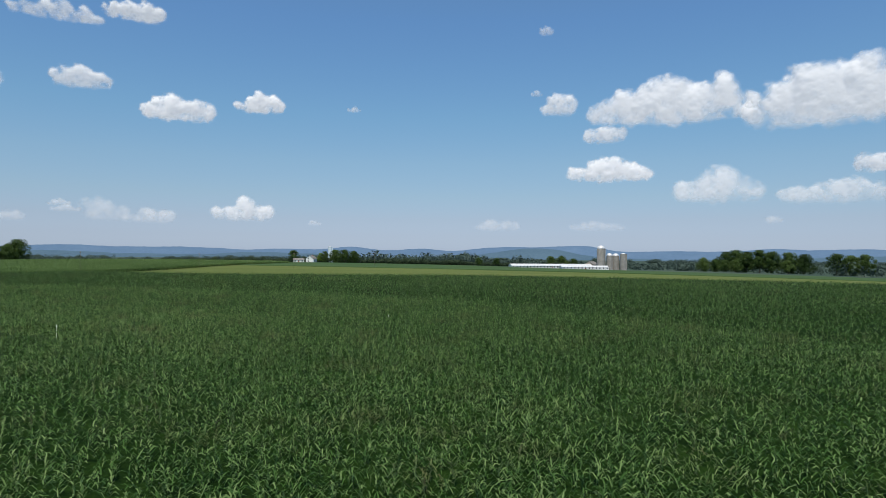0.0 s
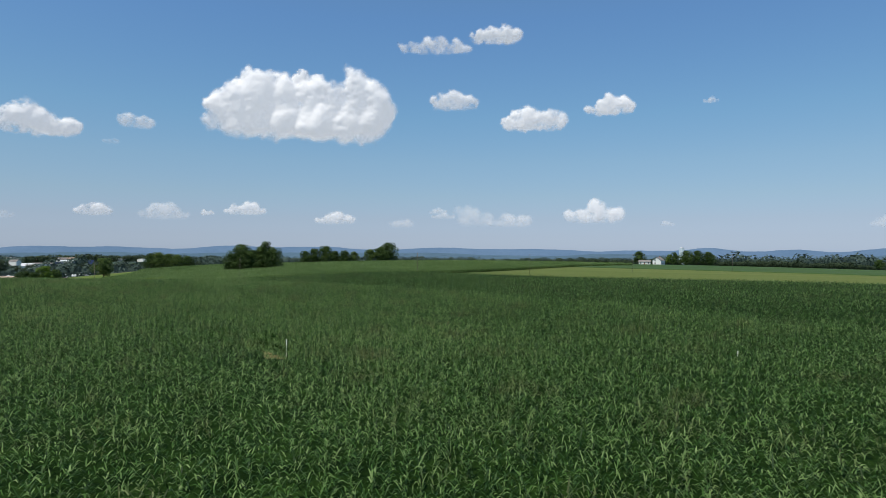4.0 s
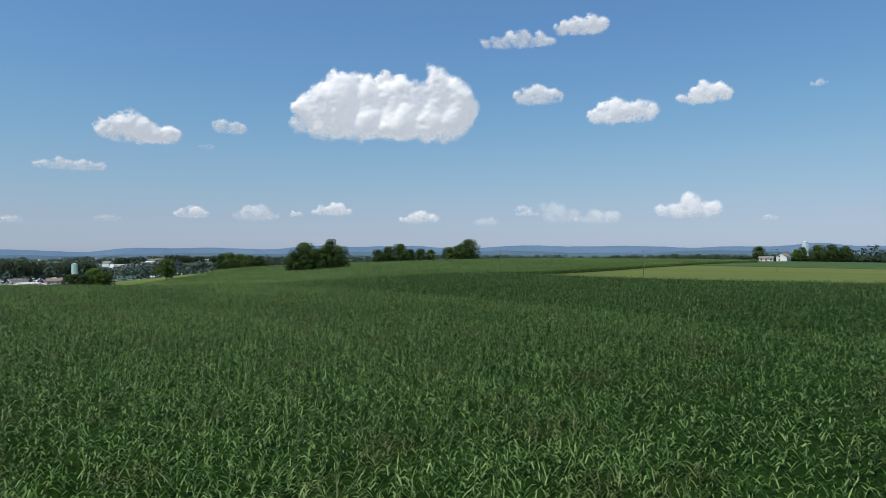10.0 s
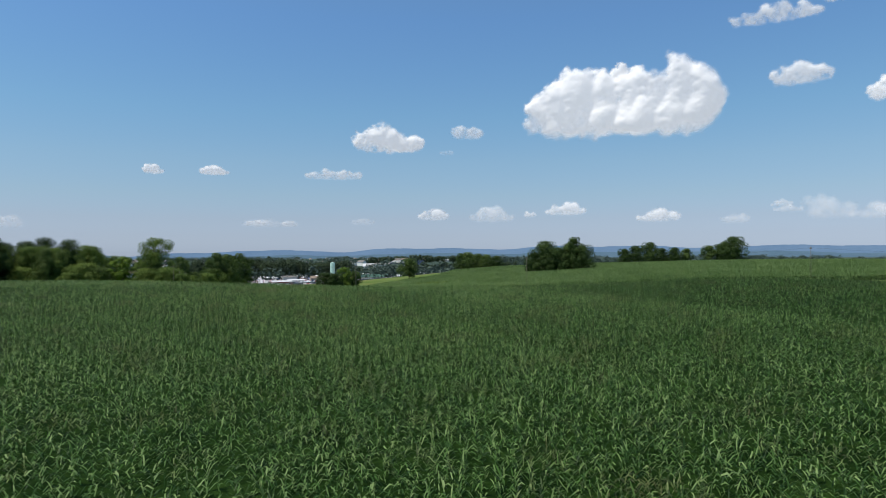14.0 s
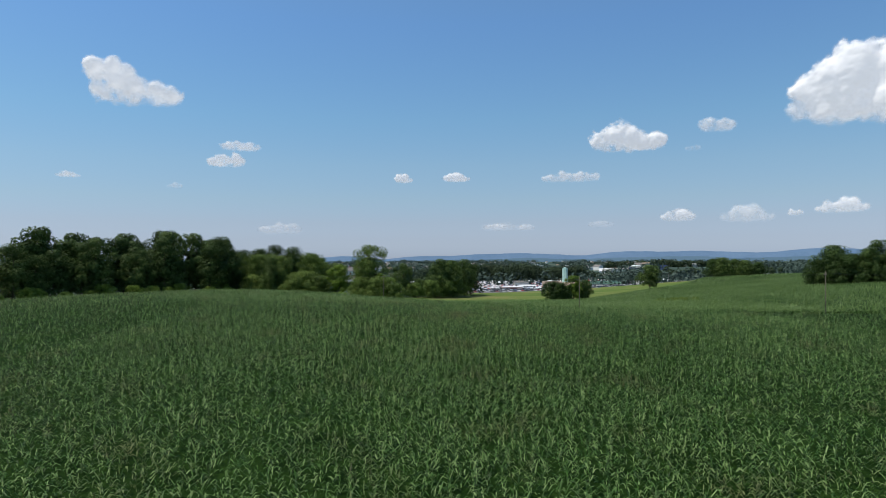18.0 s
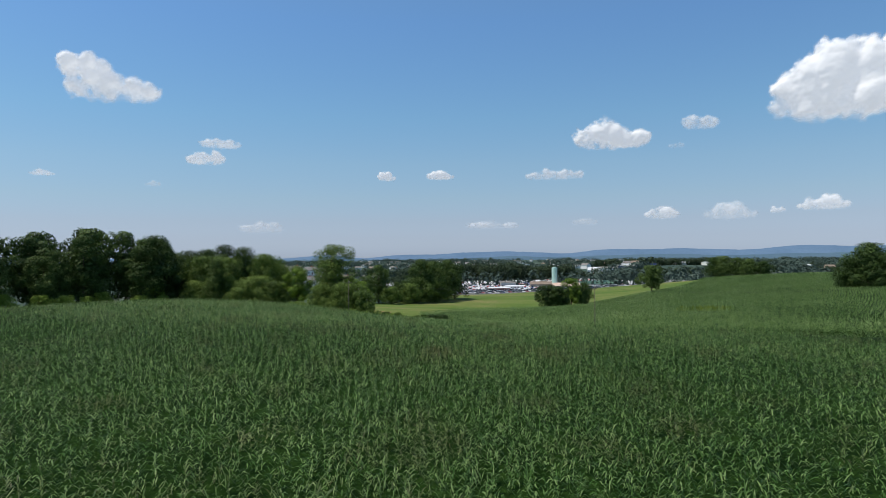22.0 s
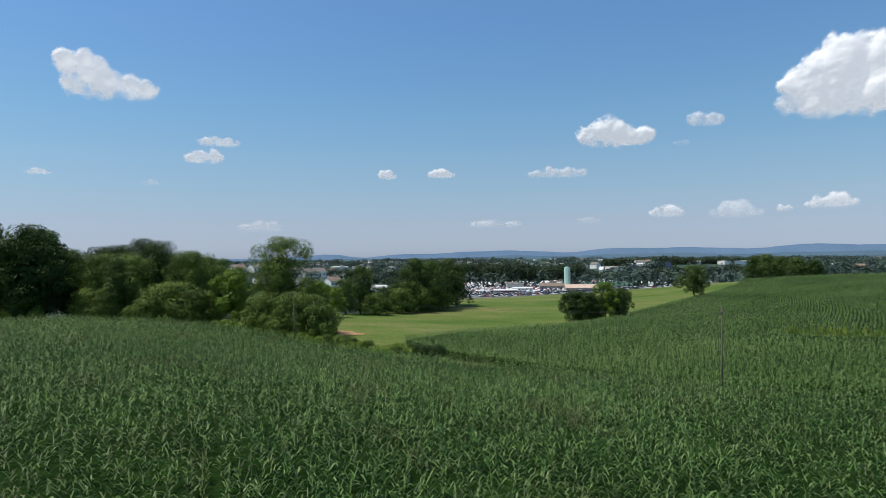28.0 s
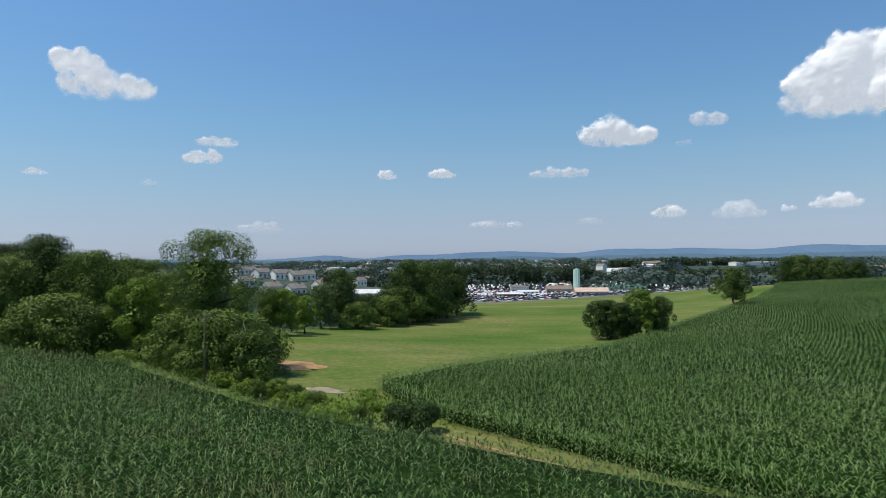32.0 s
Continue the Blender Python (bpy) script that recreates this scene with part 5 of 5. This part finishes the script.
for k in range(26):
    x, y = across(rf.uniform(355, 376), rf.uniform(-400, -120))
    spots.append((x, y, rf.uniform(2.5, 5), rf.uniform(2, 3.5)))
for k in range(34):
    x, y = across(rf.uniform(800, 860), -420 + k * 12)
    spots.append((x, y, rf.uniform(12, 18), rf.uniform(5, 8)))
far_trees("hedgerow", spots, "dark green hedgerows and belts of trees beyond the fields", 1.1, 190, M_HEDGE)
spots = []
for k in range(480):                                  # belts of wood over the plain
    b, d = radians(rf.uniform(-42, 112)), rf.uniform(820, 3400)
    run = rf.randint(4, 11)
    w = b + rf.choice((0.0, 1.5708)) + rf.uniform(-0.3, 0.3)
    for j in range(run):
        spots.append((-math.sin(b) * d + math.cos(w) * j * 17, math.cos(b) * d + math.sin(w) * j * 17, rf.uniform(10, 19), rf.uniform(9, 14)))
for j in range(16):
    spots.append((-95 + j * 4.5, 1250 + rf.uniform(-10, 10), rf.uniform(9, 13), 7))
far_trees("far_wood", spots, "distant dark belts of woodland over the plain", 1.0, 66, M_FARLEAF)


def far_house(w, d, h, rise, wall, roof, label):
    e = thing("far_house", 0, 0, 0, label, "house", "far roofs of the town")
    mesh_object("wall", *walls(w, d, h, rise), wall, e)
    mesh_object("roof", *gable(w, d, h + 0.02, rise), roof, e)
    return e


far_models = [far_house(14, 10, 6, 3, M_WHITE, M_SHINGLE, "distant white house with a grey roof"), far_house(12, 9, 6, 3, M_TAN, M_BROWNROOF, "distant tan house with a brown roof"),
              far_house(38, 20, 6, 1.2, M_SIDING, M_WHITEROOF, "distant white industrial hall"), far_house(26, 16, 6, 1.5, M_SIDING, M_SHINGLE, "distant pale commercial building")]
for k in range(210):
    b, d = radians(rf.triangular(38, 104, 76)), rf.uniform(950, 3400)
    x, y = -math.sin(b) * d, math.cos(b) * d
    pm = Matrix.Translation((x, y, land1(x, y) + 0.1)) @ Matrix.Rotation(rf.uniform(0, 6.28), 4, 'Z')
    q = far_models[k] if k < 4 else None
    if q:
        q.matrix_basis = pm
    else:
        copy_thing(far_models[rf.choice((0, 0, 0, 1, 1, 2, 3))], pm)
# ---------------------------------------------------------------- clouds
def cloud_material():
    m, nt, p = base_material("cloud")
    nt.nodes.remove(p)
    at = nt.nodes.new("ShaderNodeAttribute")
    at.attribute_name = "cover"
    d = nt.nodes.new("ShaderNodeBsdfDiffuse")
    d.inputs["Color"].default_value = (0.64, 0.64, 0.65, 1)
    t = nt.nodes.new("ShaderNodeBsdfTranslucent")
    t.inputs["Color"].default_value = (0.6, 0.61, 0.63, 1)
    mix = nt.nodes.new("ShaderNodeMixShader")
    mix.inputs[0].default_value = 0.35
    nt.links.new(d.outputs[0], mix.inputs[1])
    nt.links.new(t.outputs[0], mix.inputs[2])
    # Added glow: lifts the grey cloud faces that the sun barely lights.
    em = nt.nodes.new("ShaderNodeEmission")
    em.inputs["Color"].default_value = (0.95, 0.97, 1.0, 1)
    em.inputs["Strength"].default_value = 0.37
    add = nt.nodes.new("ShaderNodeAddShader")
    nt.links.new(mix.outputs[0], add.inputs[0])
    nt.links.new(em.outputs[0], add.inputs[1])
    tr = nt.nodes.new("ShaderNodeBsdfTransparent")
    out = nt.nodes.new("ShaderNodeMixShader")
    nt.links.new(at.outputs["Fac"], out.inputs[0])
    nt.links.new(tr.outputs[0], out.inputs[1])
    nt.links.new(add.outputs[0], out.inputs[2])
    nt.links.new(out.outputs[0], nt.nodes["Material Output"].inputs["Surface"])
    return m


M_CLOUD = cloud_material()


def fbm(r, u, v, octaves, freq):
    out, amp = np.zeros_like(u), 1.0
    for k in range(octaves):
        g = r.uniform(-1, 1, (64, 64))
        x, y = u * freq, v * freq
        i, j = np.floor(x).astype(int), np.floor(y).astype(int)
        fx, fy = x - i, y - j
        fx, fy = fx * fx * (3 - 2 * fx), fy * fy * (3 - 2 * fy)
        a = g[i % 64, j % 64] * (1 - fx) + g[(i + 1) % 64, j % 64] * fx
        b = g[i % 64, (j + 1) % 64] * (1 - fx) + g[(i + 1) % 64, (j + 1) % 64] * fx
        out += amp * (a * (1 - fy) + b * fy)
        amp *= 0.55
        freq *= 2.1
    return out


cloud_count = 0
# heaps of a cloud: place along its width, height over the base and radius, both in heights of the cloud
BIG_HEAP = ((-0.46, 0.20, 0.13), (-0.38, 0.34, 0.20), (-0.29, 0.52, 0.24), (-0.19, 0.66, 0.25), (-0.08, 0.62, 0.22), (0.04, 0.56, 0.20), (0.15, 0.62, 0.24), (0.28, 0.70, 0.27),
            (0.38, 0.56, 0.28), (0.45, 0.40, 0.18), (-0.25, 0.26, 0.22), (-0.08, 0.30, 0.26), (0.10, 0.26, 0.28), (0.26, 0.26, 0.28), (0.37, 0.26, 0.2), (0.02, 0.84, 0.08), (0.08, 0.78, 0.09))
SLOPE_HEAP = ((-0.40, 0.80, 0.18), (-0.24, 0.82, 0.20), (-0.10, 0.70, 0.20), (-0.20, 0.42, 0.26), (0.0, 0.38, 0.30), (0.18, 0.36, 0.28), (0.34, 0.30, 0.24), (0.46, 0.24, 0.16), (-0.34, 0.2, 0.16))
PEAK_HEAP = ((-0.42, 0.36, 0.26), (-0.28, 0.48, 0.36), (-0.12, 0.58, 0.42), (0.02, 0.44, 0.40), (0.18, 0.30, 0.30), (0.34, 0.30, 0.28), (0.46, 0.28, 0.20))


def cloud(bearing, elevation, wide, high, solid, heaps=None, tilt=0.0, distance=4800.0, eye=(-100.0, 90.0, 12.0)):
    """A fair-weather cloud over its base line: round heaps with crisp billows above and a soft ragged base."""
    global cloud_count
    cloud_count += 1
    r = np.random.default_rng(100 + cloud_count)
    w, h = 2 * distance * math.tan(radians(wide) / 2), 2 * distance * math.tan(radians(high) / 2)
    aspect = w / h
    if heaps is None:
        n = max(5, int(round(aspect * 3.4)))
        lean = tilt or r.uniform(-0.12, 0.12)
        heaps = []
        for k in range(n):
            u = -0.44 + 0.88 * (k + r.uniform(0.2, 0.8)) / n
            q = (0.27 + 0.20 * r.random()) * (1.12 - 1.0 * abs(u))
            heaps.append((u, 0.08 + q * r.uniform(0.8, 1.2) + lean * (u + 0.5 * (lean > 0)), q))
        heaps.append((r.uniform(-0.25, 0.25), 0.58, 0.38))
    nu = int(min(190, max(36, wide * 13)))
    nv = int(min(120, max(22, high * 20)))
    U, Vv = np.meshgrid(np.linspace(-0.62, 0.62, nu), np.linspace(-0.28, 1.22, nv), indexing="ij")
    n1 = fbm(r, U * aspect + 7, Vv + 7, 5, 3.2)
    n2 = fbm(r, U * aspect + 3, Vv + 3, 4, 7.0)
    Uw, Vw = U + 0.035 * n1 / max(1.0, aspect * 0.5), Vv + 0.05 * n2
    S = np.full(U.shape, -9.0)
    lump = np.zeros(U.shape)
    for hu, hv, hr in heaps:
        dv = np.where(Vw < hv, (Vw - hv) * min(1.0, 0.75 * hr / max(hv, 0.05)), Vw - hv)
        d = 1 - (((Uw - hu) * aspect) ** 2 + dv ** 2) / (hr * hr)
        S = np.maximum(S, d) + 0.18 * np.exp(-((S - d) / 0.5) ** 2)
        lump = np.maximum(lump, hr * np.sqrt(np.clip(d, 0, 1)))
    top = np.clip((Vv - 0.15) / 0.5, 0, 1)
    D = S + (0.34 + 0.10 * top) * n1 + 0.16 * n2 + 0.05
    D -= np.clip((0.12 + 0.26 * np.clip(np.abs(U) / 0.5, 0, 1.2) ** 5 - Vv + 0.06 * n1) / 0.26, 0, 1.5) * 1.1                   # the base dissolves
    D -= 4.0 * np.clip(np.abs(U) - 0.55, 0, 1) + 4.0 * np.clip(Vv - 1.12, 0, 1)
    soft = (0.75 + 0.35 * (1 - top)) * (1.0 + 1.8 * (1 - solid))
    alpha = np.clip(D / soft, 0, 1)
    alpha = alpha * alpha * (3 - 2 * alpha) * min(1.0, 0.05 + 0.95 * solid)
    for k in range(5):
        P = np.pad(lump, 1, mode="edge")
        lump = (P[:-2, 1:-1] + P[2:, 1:-1] + P[1:-1, :-2] + P[1:-1, 2:] + 2 * lump) / 6
    thick = h * (0.7 * lump + 0.018 * n1 * np.clip(lump * 6, 0, 1))
    a, e = radians(bearing), radians(elevation)
    d = Vector((-math.sin(a) * math.cos(e), math.cos(a) * math.cos(e), math.sin(e)))
    side, up = Vector((math.cos(a), math.sin(a), 0)), Vector((math.sin(a) * math.sin(e), -math.cos(a) * math.sin(e), math.cos(e)))
    O = np.array(eye) + np.array(d) * distance
    sheet = O + U[..., None] * w * np.array(side) + Vv[..., None] * h * np.array(up)
    front = sheet - thick[..., None] * np.array(d)
    back = sheet + (0.6 * np.abs(thick[..., None]) + 1.0) * np.array(d)
    verts = np.concatenate([front.reshape(-1, 3), back.reshape(-1, 3)])
    idx = np.arange(nu * nv).reshape(nu, nv)
    q = np.stack([idx[:-1, :-1], idx[1:, :-1], idx[1:, 1:], idx[:-1, 1:]], -1).reshape(-1, 4)
    q = q[(D.reshape(-1)[q] > 0).any(1)]
    quads = np.concatenate([q, q[:, ::-1] + nu * nv])
    me = grid_mesh("cloud", verts, quads.ravel(), np.full(len(quads), 4), M_CLOUD)
    me.polygons.foreach_set("use_smooth", [True] * len(quads))
    attr = me.attributes.new("cover", 'FLOAT', 'POINT')
    attr.data.foreach_set("value", np.concatenate([alpha.ravel(), alpha.ravel()]).astype(np.float32))
    ob = new("cloud", me)
    big = "large bright cumulus cloud with a grey base" if wide > 12 else ("small white cumulus cloud" if solid > 0.6 else "thin faint wisp of white cloud")
    return tagged(ob, big, "cloud", "fair-weather clouds", "")


cloud(43.1, 9.73, 16.7, 6.77, 1.0, BIG_HEAP)
cloud(-21.1, 10.98, 14.5, 3.7, 0.8, None, 0.2)
cloud(-33.4, 10.0, 14.4, 4.6, 0.8, None, 0.35)
cloud(29.0, 12.77, 4.7, 1.93, 0.7)
cloud(21.9, 10.90, 6.5, 2.39, 0.9)
cloud(15.1, 12.01, 4.5, 2.09, 0.9)
cloud(6.9, 12.49, 1.3, 0.59, 0.4)
cloud(-11.6, 12.15, 3.3, 2.12, 0.7)
cloud(-9.7, 13.90, 1.1, 0.58, 0.35)
cloud(-15.6, 9.67, 3.9, 1.79, 0.75)
cloud(-16.2, 6.33, 8.2, 2.30, 0.85)
cloud(-24.9, 4.34, 7.9, 2.88, 0.55)
cloud(-36.0, 6.27, 3.6, 1.78, 0.75)
cloud(-33.5, 4.08, 9.1, 2.06, 0.5)
cloud(16.5, 2.66, 5.8, 1.97, 0.7)
cloud(27.2, 2.38, 3.5, 2.15, 0.35)
cloud(24.0, 2.33, 4.5, 1.27, 0.4)
cloud(30.5, 3.52, 1.8, 0.53, 0.4)
cloud(33.8, 2.25, 2.3, 0.86, 0.35)
cloud(-6.3, 2.03, 4.4, 1.23, 0.35)
cloud(-15.1, 2.04, 5.1, 1.00, 0.25)
cloud(-10.6, 18.94, 1.3, 0.77, 0.35)
cloud(10.3, 2.38, 1.2, 0.51, 0.3)
cloud(-29.0, 2.60, 1.3, 0.72, 0.3)
cloud(25.2, 18.35, 4.9, 1.76, 0.85)
cloud(30.8, 17.59, 7.3, 1.64, 0.65)
cloud(105.2, 12.07, 7.0, 3.68, 0.85, SLOPE_HEAP)
cloud(98.3, 7.59, 3.1, 1.25, 0.8)
cloud(97.1, 8.99, 3.4, 0.93, 0.6)
cloud(110.0, 6.22, 1.8, 0.55, 0.6)
cloud(83.0, 6.53, 1.7, 0.84, 0.8)
cloud(78.3, 6.61, 2.6, 0.84, 0.8)
cloud(68.2, 6.43, 5.6, 1.02, 0.55)
cloud(63.3, 8.79, 6.3, 2.82, 0.95, PEAK_HEAP)
cloud(56.2, 10.05, 2.9, 1.30, 0.55)
cloud(59.3, 2.85, 2.9, 1.09, 0.75)
cloud(54.1, 2.65, 4.2, 1.46, 0.5)
cloud(50.7, 3.08, 1.2, 0.57, 0.6)
cloud(47.6, 3.21, 3.9, 1.20, 0.75)
cloud(93.8, 1.98, 4.0, 1.06, 0.4)
cloud(74.9, 2.34, 2.1, 0.65, 0.4)
cloud(72.1, 2.26, 1.5, 0.60, 0.35)
cloud(65.7, 2.46, 2.4, 0.63, 0.25)
cloud(102.3, 5.70, 1.3, 0.55, 0.25)
cloud(58.1, 8.63, 1.3, 0.55, 0.2)
cloud(39.8, 2.53, 3.9, 1.11, 0.7)
cloud(30.0, 3.06, 2.3, 0.61, 0.35)
cloud(73.9, 2.23, 4.8, 0.77, 0.3)
